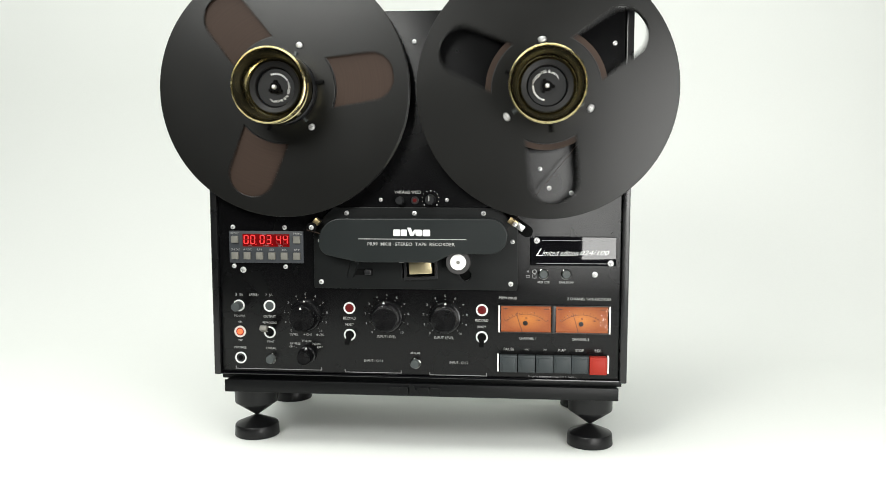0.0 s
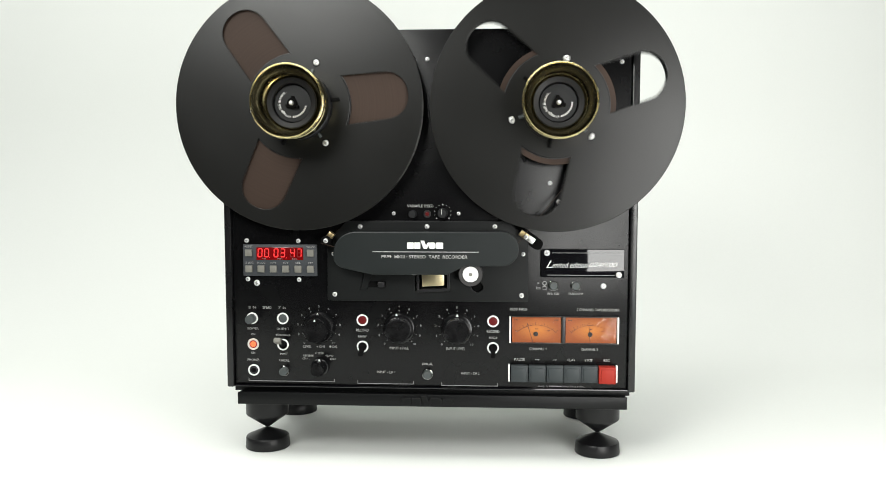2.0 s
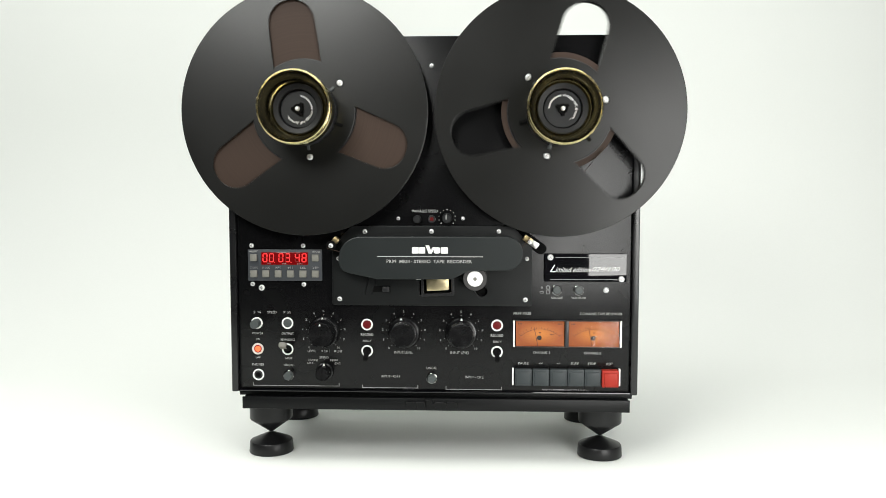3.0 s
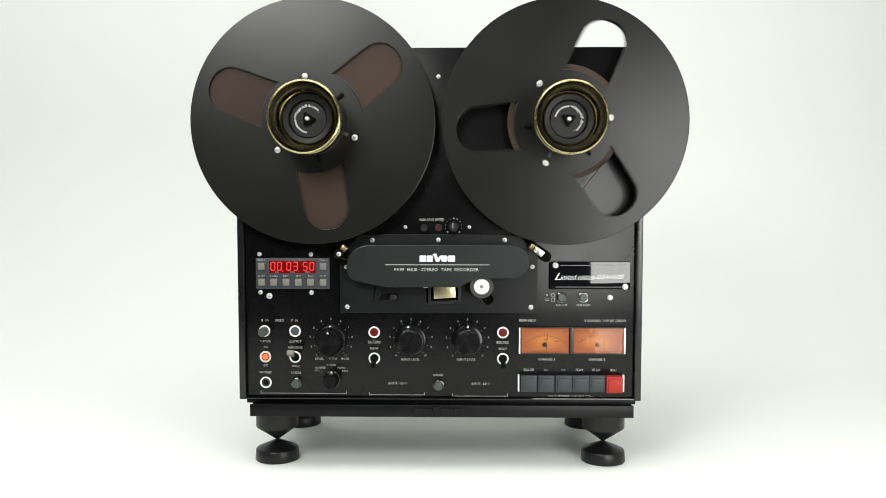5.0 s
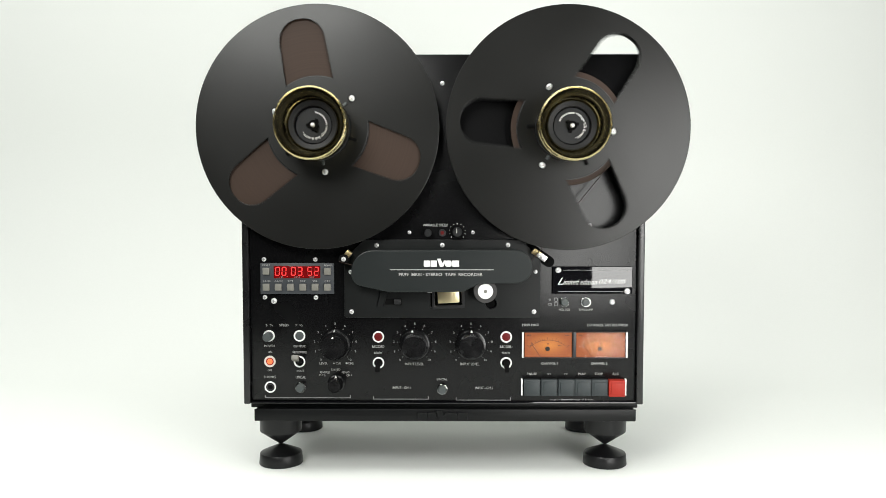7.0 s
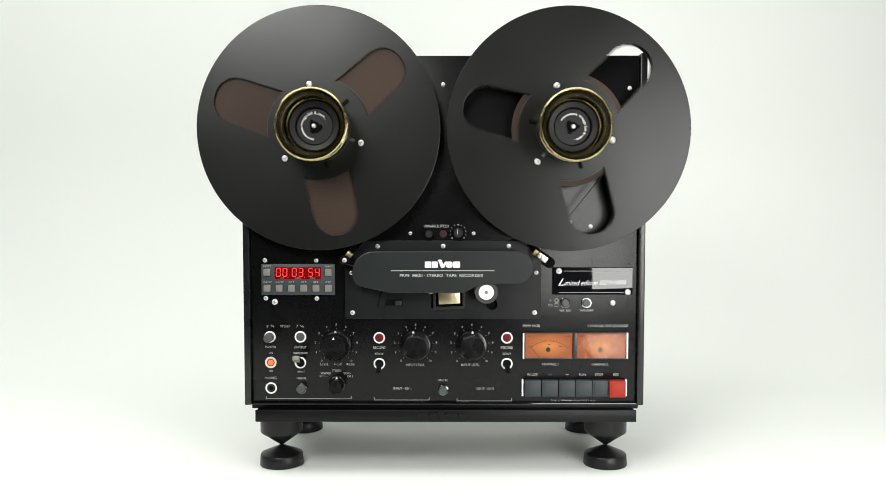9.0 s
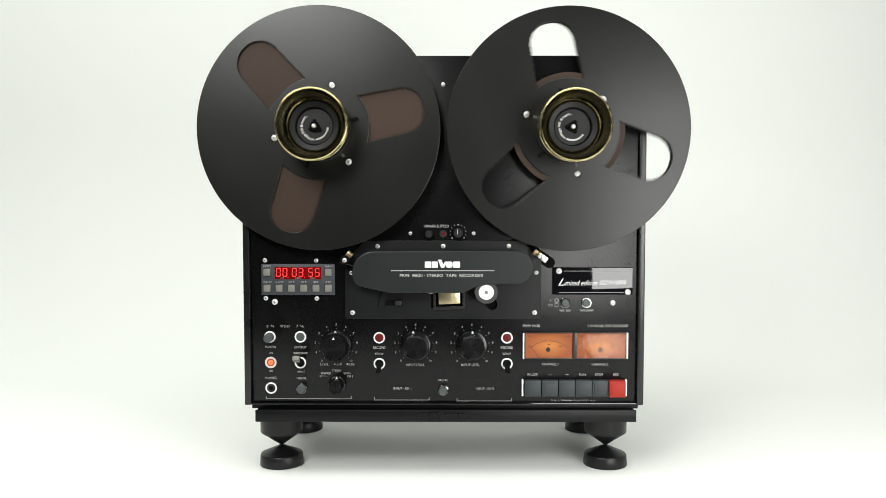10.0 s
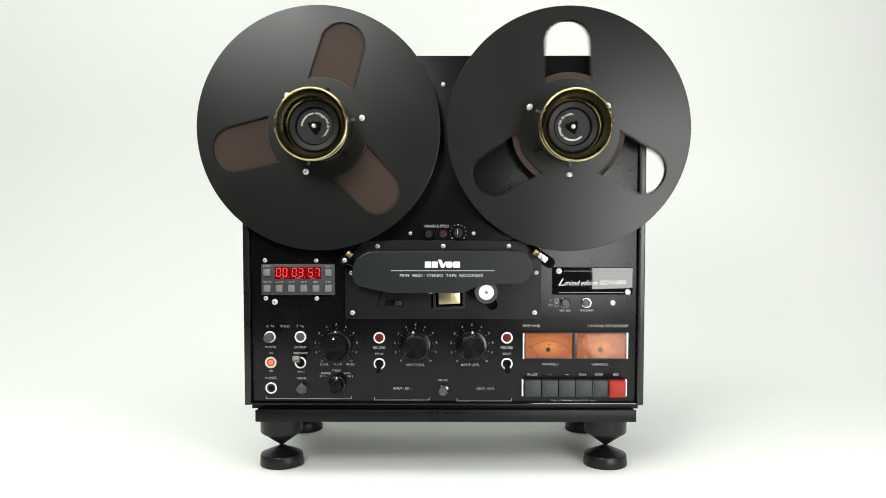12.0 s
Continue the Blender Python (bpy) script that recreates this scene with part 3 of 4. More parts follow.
def controls():
    # speed, power, output, phones and calibration
    ring(-0.1951, 0.1586, recorder)
    part("power_knob", lathe(fresh(), [(0, -0.013), (0.0042, -0.013), (0.0048, -0.0124), (0.0049, -0.003), (0.0046, 0.0)], 32), M_JACK, recorder, "dark grey push knob", (-0.1951, 0, 0.1586))
    ring(-0.1607, 0.1586, recorder)
    dimple(-0.1607, 0.1586, 0.0047, M_JACK, recorder, proud=0.0008)
    ring(-0.1944, 0.1295, recorder, M_NEONRIM, 0.0047, 0.0062)
    dimple(-0.1944, 0.1295, 0.0047, M_REDKEY, recorder, "lamp_lens", 0.0006)
    dimple(-0.1944, 0.1295, 0.0031, M_NEON, recorder, "pilot_lamp", 0.0020)
    ring(-0.1943, 0.1003, recorder)
    dimple(-0.1943, 0.1003, 0.0047, M_VOID, recorder, "socket", 0.0004)
    part("socket_sleeve", lathe(fresh(), [(0.0028, -0.0008), (0.0033, -0.0012), (0.0038, -0.0008), (0.0038, 0)], 28), M_PLASTIC, recorder, at=(-0.1943, -0.0003, 0.1003))
    for x, z in ((-0.1601, 0.0996), (0.0001, 0.0978)):
        ring(x, z, recorder, M_RINGSTEEL, 0.0045, 0.0055)
        part("trim_button", lathe(fresh(), [(0, -0.0065), (0.0038, -0.0065), (0.0044, -0.0060), (0.0045, 0.0)], 28), M_JACK, recorder, "dull grey trim button", (x, 0, z))
    toggle(-0.1609, 0.1292, True)
    for x in (-0.0718, 0.0721):
        ring(x, 0.1576, recorder)
        dimple(x, 0.1576, 0.0047, M_REDLENS, recorder, "record_lamp", 0.0014)
        toggle(x, 0.1281, False)
        lettering("RECORD", x, 0.1464, 0.0138, 0.0030, recorder)
        lettering("READY", x, 0.1394, 0.0092, 0.0024, recorder)
    level_knob(-0.1203, 0.1487, True, -0.4)
    level_knob(-0.0308, 0.1487, False, -2.6)
    level_knob(0.0325, 0.1486, False, 0.6)
    knob = empty("mode_knob", (-0.1197, 0, 0.1045), recorder)
    tagged(knob, "small black mode selector knob")
    part("skirt", lathe(fresh(), [(0.0, -0.004), (0.0085, -0.004), (0.0098, -0.003), (0.0102, 0.0)], 40), M_KNOB, knob)
    part("grip", fluted(fresh(), 0.0074, -0.017, -0.004, 36), M_KNOB, knob)
    part("cap", lathe(fresh(), [(0, -0.0175), (0.0062, -0.0175), (0.0066, -0.0168)], 36), M_KNOBTOP, knob)
    pointer(0, 0.0083, -0.0042, 0.0014, knob)
    # print
    for s, x, z, w, c in (("3 \u00be", -0.1947, 0.1707, 0.0085, 0.0026), ("SPEED", -0.1780, 0.1707, 0.0106, 0.0026), ("7 \u00bd", -0.1612, 0.1707, 0.0085, 0.0026),
                          ("POWER", -0.1943, 0.1471, 0.0122, 0.0027), ("OUTPUT", -0.1607, 0.1468, 0.0138, 0.0027), ("ON", -0.1943, 0.1404, 0.0044, 0.0022), ("OFF", -0.1945, 0.1196, 0.0052, 0.0022),
                          ("REPRODUCE", -0.1606, 0.1400, 0.0158, 0.0023), ("INPUT", -0.1600, 0.1189, 0.0082, 0.0023), ("PHONES", -0.1946, 0.1118, 0.0134, 0.0027), ("UNCAL", -0.1597, 0.1115, 0.0112, 0.0027),
                          ("LEVEL", -0.1337, 0.1275, 0.0094, 0.0027), ("CH1", -0.1172, 0.1275, 0.0060, 0.0027), ("CH2", -0.1030, 0.1275, 0.0060, 0.0027),
                          ("STEREO", -0.1200, 0.1203, 0.0102, 0.0023), ("REVERSE", -0.1325, 0.1172, 0.0112, 0.0022), ("CH 1", -0.1362, 0.1140, 0.0062, 0.0022), ("MONO", -0.1088, 0.1172, 0.0086, 0.0022), ("CH 2", -0.1050, 0.1137, 0.0062, 0.0022),
                          ("INPUT LEVEL", -0.0312, 0.1268, 0.0210, 0.0030), ("INPUT LEVEL", 0.0313, 0.1268, 0.0210, 0.0030), ("INPUT - CH 1", -0.0459, 0.0998, 0.0200, 0.0028), ("INPUT - CH 2", 0.0474, 0.0996, 0.0200, 0.0028),
                          ("UNCAL", 0.0001, 0.1094, 0.0118, 0.0027), ("PR99 MKIII", 0.0995, 0.1711, 0.0186, 0.0030), ("2 CHANNEL TAPE RECORDER", 0.1856, 0.1711, 0.0460, 0.0028),
                          ("CHANNEL 1", 0.1209, 0.1277, 0.0182, 0.0029), ("CHANNEL 2", 0.1768, 0.1276, 0.0182, 0.0029),
                          ("PAUSE", 0.1012, 0.1157, 0.0112, 0.0028), ("<<", 0.1204, 0.1157, 0.0042, 0.0026), (">>", 0.1397, 0.1157, 0.0042, 0.0026), ("PLAY", 0.1577, 0.1157, 0.0084, 0.0028), ("STOP", 0.1763, 0.1157, 0.0088, 0.0028), ("REC", 0.1956, 0.1157, 0.0066, 0.0028),
                          ("VARIABLE SPEED", -0.0074, 0.2834, 0.0284, 0.0030), ("REEL SIZE", 0.1373, 0.1885, 0.0125, 0.0022), ("TAPE DUMP", 0.1612, 0.1885, 0.0160, 0.0022)):
        lettering(s, x, z, w, c, recorder)
    lettering("design by", 0.1272, 0.0866, 0.0112, 0.0018, recorder, M_DIMPRINT)
    bars(recorder, 0.1400, 0.0864, [0.0011] * 9, 0.0003, 0.0014, M_DIMPRINT)
    lettering("vintage hifi & more...", 0.1598, 0.0866, 0.0262, 0.0018, recorder, M_DIMPRINT)
    for x, r in ((-0.1222, 0.0008), (-0.1078, 0.0012)):
        part("print_dot", lathe(fresh(), [(0, -0.0004), (r, -0.0003)], 12), M_PRINT, recorder, at=(x, 0, 0.1275))
    # brackets under the input groups
    for x0, x1, z in ((-0.2004, -0.1032, 0.0880), (-0.0778, -0.0152, 0.0866), (0.0155, 0.0777, 0.0856)):
        bm = box(fresh(), x0, x1, -0.0004, -0.0002, z - 0.0003, z + 0.0004)
        box(bm, x0, x0 + 0.0007, -0.0004, -0.0002, z + 0.0004, z + 0.0032)
        box(bm, x1 - 0.0007, x1, -0.0004, -0.0002, z + 0.0004, z + 0.0032)
        part("print_bracket", bm, M_DIMPRINT, recorder, smooth=False)
    # marks round the mode selector
    for dx, dz in ((-0.0085, 0.0120), (0.0, 0.0140), (0.0085, 0.0120), (-0.0118, 0.0090), (0.0118, 0.0090)):
        part("print_dot", lathe(fresh(), [(0, -0.0004), (0.0004, -0.0003)], 8), M_DIMPRINT, recorder, at=(-0.1197 + dx, 0, 0.1040 + dz))


def transport_keys():
    part("key_well", box(fresh(), 0.0905, 0.2052, -0.0010, 0.001, 0.0912, 0.1110, 0.0003), M_VOID, recorder, "flat black backing for the shade between the transport keys")
    for x in (0.0897, 0.2062):
        part("white_bar", box(fresh(), x - 0.0009, x + 0.0009, -0.0040, 0.001, 0.0918, 0.1107, 0.0003), M_WHITE, recorder)
    xs = (0.1010, 0.1202, 0.1394, 0.1582, 0.1768, 0.1952)
    for i, x in enumerate(xs):
        mat, w, d = (M_REDKEY, 0.0089, 0.0105) if i == 5 else (M_KEY, 0.0091, 0.0065)
        key = part("transport_key", box(fresh(), -w, w, -d, 0.0, -0.0092, 0.0092, 0.0007), mat, recorder, "red record key" if i == 5 else "slate grey transport key", (x, -0.0008, 0.1012))
        part("key_face", box(fresh(), -w + 0.0021, w - 0.0015, -0.0012, 0.0003, -0.0076, 0.0066, 0.0006), mat, key, at=(0, -d, 0))


NEEDLES = []


def meters():
    part("meter_well", box(fresh(), 0.0900, 0.2080, -0.0012, 0.001, 0.1335, 0.1644, 0.0003), M_VOID, recorder, "black meter surround")
    for x in (0.0906, 0.2071):
        part("white_bar", box(fresh(), x - 0.0008, x + 0.0008, -0.0040, 0.001, 0.1343, 0.1634, 0.0003), M_WHITE, recorder)
    for x0, x1 in ((0.0928, 0.1456), (0.1508, 0.2052)):
        xm = (x0 + x1) / 2
        vu = empty("level_meter", (xm, 0, 0.1490), recorder)
        tagged(vu, "back-lit orange level meter under clear glass")
        hw = (x1 - x0) / 2
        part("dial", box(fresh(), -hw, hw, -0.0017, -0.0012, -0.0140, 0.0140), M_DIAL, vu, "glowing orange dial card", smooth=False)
        # scale arc and ticks round the needle's pivot below the card
        bm = fresh()
        zp, ra = -0.0262, 0.0312
        n = 36
        for i in range(n):
            a0, a1 = radians(132 - 84 * i / n), radians(132 - 84 * (i + 1) / n)
            v = [bm.verts.new((q * math.cos(a), -0.0018, zp + q * math.sin(a))) for a in (a0, a1) for q in (ra, ra + 0.0004)]
            bm.faces.new((v[0], v[1], v[3], v[2]))
        for i, k in enumerate((0, 4, 9, 16, 22, 26, 30, 35, 40, 45, 51, 57, 63, 69, 75, 84)):
            a = radians(132 - k)
            c, s = math.cos(a), math.sin(a)
            ln = 0.0036 if i in (0, 2, 3, 5, 8, 11, 15) else 0.0022
            p = [(ra * c - 0.00024 * s, zp + ra * s + 0.00024 * c), (ra * c + 0.00024 * s, zp + ra * s - 0.00024 * c),
                 ((ra + ln) * c + 0.00024 * s, zp + (ra + ln) * s - 0.00024 * c), ((ra + ln) * c - 0.00024 * s, zp + (ra + ln) * s + 0.00024 * c)]
            bm.faces.new([bm.verts.new((x, -0.00182, z)) for x, z in p])
        part("dial_scale", bm, M_INK, vu, "dark printed scale", smooth=False)
        bars(vu, -hw + 0.0045, 0.0108, [0.0012, 0.0012, 0.0012], 0.0004, 0.0012, M_INK, -0.0018)
        bars(vu, hw - 0.0050, 0.0108, [0.0012, 0.0012, 0.0012], 0.0004, 0.0012, M_INK, -0.0018)
        bars(vu, 0.0, 0.0010, [0.0010, 0.0010], 0.0003, 0.0012, M_INK, -0.0018)
        bars(vu, 0.0130, -0.0010, [0.0010, 0.0010, 0.0010], 0.0003, 0.0010, M_INK, -0.0018)
        part("pivot_cap", lathe(fresh(), [(0, -0.0012), (0.0022, -0.0012), (0.0026, -0.0006), (0.0026, 0.0)], 28), M_PLASTIC, vu, at=(-0.0008, -0.0016, -0.0046))
        bm = box(fresh(), -0.0003, 0.0003, -0.0001, 0.0001, 0.0125, 0.0345)
        nd = part("needle", bm, M_INK, vu, "thin dark meter needle", (0, -0.0023, zp), smooth=False)
        NEEDLES.append((nd, zp))
        gl = part("meter_glass", box(fresh(), -hw - 0.0008, hw + 0.0008, -0.0006, 0.0, -0.0143, 0.0143), M_GLASS, vu, "clear glass", (0, -0.0033, 0), smooth=False)
        gl.visible_shadow = False
        for z0, z1 in ((-0.0150, -0.0141), (0.0141, 0.0150)):
            part("meter_rim", box(fresh(), -hw - 0.0012, hw + 0.0012, -0.0042, -0.001, z0, z1, 0.0002), M_PLASTIC, vu)
    part("meter_divider", box(fresh(), 0.1462, 0.1502, -0.0042, -0.001, 0.1340, 0.1640, 0.0003), M_PLASTIC, recorder)


def head_block():
    k = 1 - 0.0032 / 0.932
    out = round_poly([(-0.1090, 0.1802, 0.002), (0.1092, 0.1802, 0.002), (0.1092, 0.2455, 0.004), (0.0880, 0.2668, 0.004), (-0.0870, 0.2666, 0.004), (-0.1086, 0.2450, 0.004)], 6)
    head_hole = rect(-0.0135, 0.0250, 0.1905, 0.2180)
    slot = round_poly([(0.0440, 0.2000, 0.003), (0.0530, 0.1870, 0.0060), (0.0640, 0.1940, 0.0062), (0.0540, 0.2080, 0.003)], 8)
    plate = mesh_object("head_plate", shifted(smooth_mesh(flat([out, head_hole, slot], 0.004, 0.0006)), -0.0021), M_PLATE, recorder, (0, 0, 0), "dark grey painted head deck plate")
    part("recess", box(fresh(), 0.040, 0.066, -0.0006, -0.0002, 0.184, 0.210), M_VOID, plate, smooth=False)
    for x, z, r in ((-0.0731, 0.2608, 0.0027), (0.0002, 0.2609, 0.0027), (0.0738, 0.2611, 0.0027), (-0.1026, 0.2309, 0.0024), (0.1046, 0.2313, 0.0024), (-0.1017, 0.1861, 0.0027), (0.1031, 0.1862, 0.0027)):
        screw(x * k, 0.3087 + (z - 0.3087) * k, r, plate, -0.0041, turn=x * 7000 + 15)
    for x in (-0.0365, 0.0344):
        screw(x, 0.2752, 0.0022, recorder, turn=x * 5000)
    # heads under the cover
    part("head_well", box(fresh(), -0.0133, 0.0248, -0.0010, -0.0003, 0.1907, 0.2178), M_VOID, plate, smooth=False)
    me = shifted(flat([round_poly([(-0.0105, 0.1900, 0.001), (0.0248, 0.1918, 0.001), (0.0242, 0.2178, 0.001), (-0.0112, 0.2178, 0.001)], 4),
                       [(-0.0085, 0.1925), (0.0225, 0.1942), (0.0220, 0.2160), (-0.0090, 0.2160)]], 0.007, 0.0004), -0.0042)
    mesh_object("head_shield", me, M_PLASTIC, plate, (0, 0, 0), "black frame round the tape head")
    bm = box(fresh(), -0.0142, 0.0098, -0.006, 0.004, -0.0090, 0.0090, 0.0008)
    bmesh.ops.rotate(bm, verts=bm.verts[:], cent=(0, 0, 0), matrix=Matrix.Rotation(radians(-3), 3, "Y"))
    part("tape_head", bm, M_BRASS, plate, "gold-coloured tape head", (0.0092, -0.0075, 0.2065))
    part("head_clip", box(fresh(), -0.0165, -0.0110, -0.0080, -0.0042, 0.2085, 0.2125, 0.0006), M_SILVER, plate, "small bright clip")
    # slide switch
    part("switch_slot", box(fresh(), -0.0678, -0.0452, -0.0046, -0.004, 0.1946, 0.2012, 0.0002), M_VOID, plate)
    part("switch_slider", box(fresh(), -0.0535, -0.0462, -0.0085, -0.0042, 0.1952, 0.2006, 0.0006), M_PLASTIC, plate, "black slide switch")
    # moulded rib left of the heads
    bm = fresh()
    for y, w in ((-0.0042, 0.0), (-0.0062, 0.0012)):
        for x, z in ((-0.0735 + w, 0.1925), (-0.0650 - w, 0.1925), (-0.0545 - w, 0.2250), (-0.0660 + w, 0.2250)):
            bm.verts.new((x, y, z))
    bm.verts.ensure_lookup_table()
    v = bm.verts
    bm.faces.new((v[4], v[5], v[6], v[7]))
    for i in range(4):
        bm.faces.new((v[i], v[(i + 1) % 4], v[4 + (i + 1) % 4], v[4 + i]))
    part("rib", bm, M_PLATE, plate, smooth=False)
    # long cover with its print
    d = 0.022
    q = 1 - d / 0.932
    f = lambda x, z, r: (-0.0005 + x * q, 0.3087 + (z - 0.3087) * q, r)
    cov = round_poly([f(-0.1012, 0.2540, 0.0230), f(-0.1000, 0.2180, 0.0120), f(-0.0585, 0.2090, 0.010), f(0.0235, 0.2092, 0.006), f(0.0430, 0.2188, 0.008), f(0.1010, 0.2188, 0.0172), f(0.1010, 0.2543, 0.0172)], 10)
    lid = mesh_object("head_cover", shifted(smooth_mesh(flat([cov], 0.010, 0.0010)), -d + 0.005), M_COVER, recorder, (0, 0, 0), "charcoal hinged head cover with white print")
    part("cover_stem", box(fresh(), -0.075, 0.075, -d + 0.010, -0.003, 0.2285, 0.2495, 0.001), M_PLATE, lid)
    y = -d - 0.0003
    g = lambda z: 0.3087 + (z - 0.3087) * q
    emblem(lid, -0.0005, g(0.2402), 0.0384, 0.0066, 0.0086, y, M_WHITE, 0.0004)
    bm = box(fresh(), -0.0570, 0.0565, y - 0.0001, y + 0.0002, g(0.2333) - 0.0004, g(0.2333) + 0.0004)
    part("print_line", bm, M_PRINT, lid, smooth=False)
    lettering("PR99  MKIII \u00b7 STEREO  TAPE  RECORDER", -0.0013, g(0.2280), 0.0918, 0.0033, lid, M_PRINT, y, bold=0.012)
    # pinch roller
    pr = empty("pinch_roller", (0.0478, -0.004, 0.2110), recorder)
    tagged(pr, "pinch roller with dark rubber tyre and white cap")
    part("tyre", lathe(fresh(), [(0.0070, -0.0150), (0.0124, -0.0150), (0.0129, -0.0144), (0.0129, -0.001), (0.0, -0.001)], 44), M_RUBBER, pr)
    part("roller_cap", lathe(fresh(), [(0, -0.0158), (0.0077, -0.0158), (0.0084, -0.0153), (0.0085, -0.0145)], 44), M_WHITE, pr, "white roller cap")
    part("axle", lathe(fresh(), [(0, -0.0172), (0.0012, -0.0172), (0.0018, -0.0168), (0.0019, -0.0155)], 24), M_CAP, pr, "grey axle end")
    # guide rollers at both ends
    gl = empty("tape_guide", (-0.1083, 0, 0.2462), recorder)
    tagged(gl, "black tape guide roller with steel screw and brass lever")
    part("roller", lathe(fresh(), [(0, -0.017), (0.0050, -0.017), (0.0055, -0.016), (0.0055, 0)], 28), M_VOID, gl)
    screw(0, 0, 0.0027, gl, -0.0172)
    bm = box(fresh(), -0.0036, 0.0030, -0.0150, -0.006, -0.0030, 0.0036, 0.0008)
    bmesh.ops.rotate(bm, verts=bm.verts[:], cent=(0, 0, 0), matrix=Matrix.Rotation(radians(38), 3, "Y"))
    part("lever", bm, M_OLDBRASS, gl, "tarnished brass lever", (0.0046, 0, 0.0054))
    gr = empty("tension_arm", (0.1085, 0, 0.2500), recorder)
    tagged(gr, "silver tension arm with brass guide in a black slot")
    ang = 35
    rot = Matrix.Rotation(radians(ang), 3, "Y")
    bm = fresh()
    lathe(bm, [(0, -0.0006), (0.0062, -0.0004)], 24, x=-0.0132)
    lathe(bm, [(0, -0.0006), (0.0062, -0.0004)], 24, x=0.0132)
    box(bm, -0.0132, 0.0132, -0.0006, -0.0002, -0.0062, 0.0062)
    bmesh.ops.rotate(bm, verts=bm.verts[:], cent=(0, 0, 0), matrix=rot)
    part("slot", bm, M_VOID, gr)
    for nm, b, m in (("arm", (-0.002, 0.0088, -0.008, -0.005, -0.0034, 0.0034), M_SILVER), ("guide", (-0.0098, -0.0005, -0.0145, -0.006, -0.0034, 0.0034), M_OLDBRASS)):
        bm = box(fresh(), *b, 0.0007)
        bmesh.ops.rotate(bm, verts=bm.verts[:], cent=(0, 0, 0), matrix=rot)
        part(nm, bm, m, gr)
    screw(-0.0020, 0.0006, 0.0026, gr, -0.0140)


def small_panel_things():
    # variable speed group
    part("push_button", lathe(fresh(), [(0, -0.008), (0.0037, -0.008), (0.0043, -0.0072), (0.0044, 0)], 28), M_GREYDISC, recorder, "dark grey push button", (-0.0156, 0, 0.2745))
    ring(0.0002, 0.2746, recorder, M_PLASTIC, 0.0024, 0.0038)
    dimple(0.0002, 0.2746, 0.0022, M_REDLENS, recorder, "red_lamp", 0.0015)
    part("speed_knob", lathe(fresh(), [(0, -0.010), (0.0045, -0.010), (0.0052, -0.0090), (0.0056, 0)], 32), M_GREYDISC, recorder, "small dark grey speed knob", (0.0170, 0, 0.2755))
    part("pointer_line", box(fresh(), 0.0159, 0.0167, -0.0104, -0.0098, 0.2745, 0.2800), M_PRINT, recorder, smooth=False)
    bm = fresh()
    for i in range(11):
        a = radians(222 - 26.4 * i)
        x, z = 0.0170 + 0.0090 * math.cos(a), 0.2760 + 0.0090 * math.sin(a)
        s = 0.0007 if i in (0, 5, 10) else 0.0004
        box(bm, x - s, x + s, -0.0004, -0.0002, z - s, z + s)
    part("scale", bm, M_PRINT, recorder, smooth=False)
    # edition plate
    pl = part("edition_plate", box(fresh(), 0.1236, 0.2122, -0.0034, 0.0, 0.2065, 0.2370, 0.0004), M_GLOSS, recorder, "mirror-black acrylic edition plate")
    screw(0.1297, 0.2332, 0.0034, pl, -0.0034, 60)
    screw(0.2068, 0.2096, 0.0034, pl, -0.0034, 12)
    lettering("L", 0.1322, 0.2209, 0.0066, 0.0078, pl, M_WHITE, -0.0037, shear=0.45, bold=-0.008)
    lettering("imited edition", 0.1541, 0.2201, 0.0376, 0.0060, pl, M_WHITE, -0.0037, shear=0.45, bold=-0.008)
    lettering("024/100", 0.1900, 0.2206, 0.0300, 0.0050, pl, M_WHITE, -0.0037, shear=0.42, bold=-0.008)
    for x0, x1, z in ((0.1350, 0.2085, 0.2332), (0.1297, 0.2025, 0.2091)):
        part("print_line", box(fresh(), x0, x1, -0.0038, -0.0035, z - 0.0003, z + 0.0003), M_DIMPRINT, pl, smooth=False)
    # reel size and tape dump buttons
    for x in (0.1372, 0.1611):
        ring(x, 0.1971, recorder, M_RINGSTEEL, 0.0045, 0.0054)
        part("push_button", lathe(fresh(), [(0, -0.0050), (0.0036, -0.0050), (0.0042, -0.0044), (0.0043, 0)], 28), M_JACK, recorder, "dull grey push button", (x, 0, 0.1971))
    screw(0.1909, 0.1971, 0.0032, recorder, turn=40)
    for x, r0, r1, z in ((0.1208, 0.0004, 0.0011, 0.1998), (0.1276, 0.0016, 0.0024, 0.1997)):
        mesh_object("print_ring", flat([circle(r1, 24), circle(r0, 24)], 0.0003), M_DIMPRINT, recorder, (x, -0.0003, z))
    for x, w, h in ((0.1208, 0.0022, 0.0012), (0.1276, 0.0020, 0.0020)):
        mesh_object("print_icon", flat([rect(x - w, x + w, 0.1945 - h, 0.1945 + h), rect(x - w + 0.0005, x + w - 0.0005, 0.1945 - h + 0.0005, 0.1945 + h - 0.0005)], 0.0003), M_DIMPRINT, recorder, (0, -0.0003, 0))
    # panel screws round the spindles
    for s in (-1, 1):
        for x, z in ((0.1325, 0.3080), (0.1420, 0.2880), (0.1650, 0.2830), (0.2070, 0.4360)):
            screw(s * x, z, 0.0026, recorder, turn=x * 3000)
    screw(0.0003, 0.4402, 0.0026, recorder, turn=30)


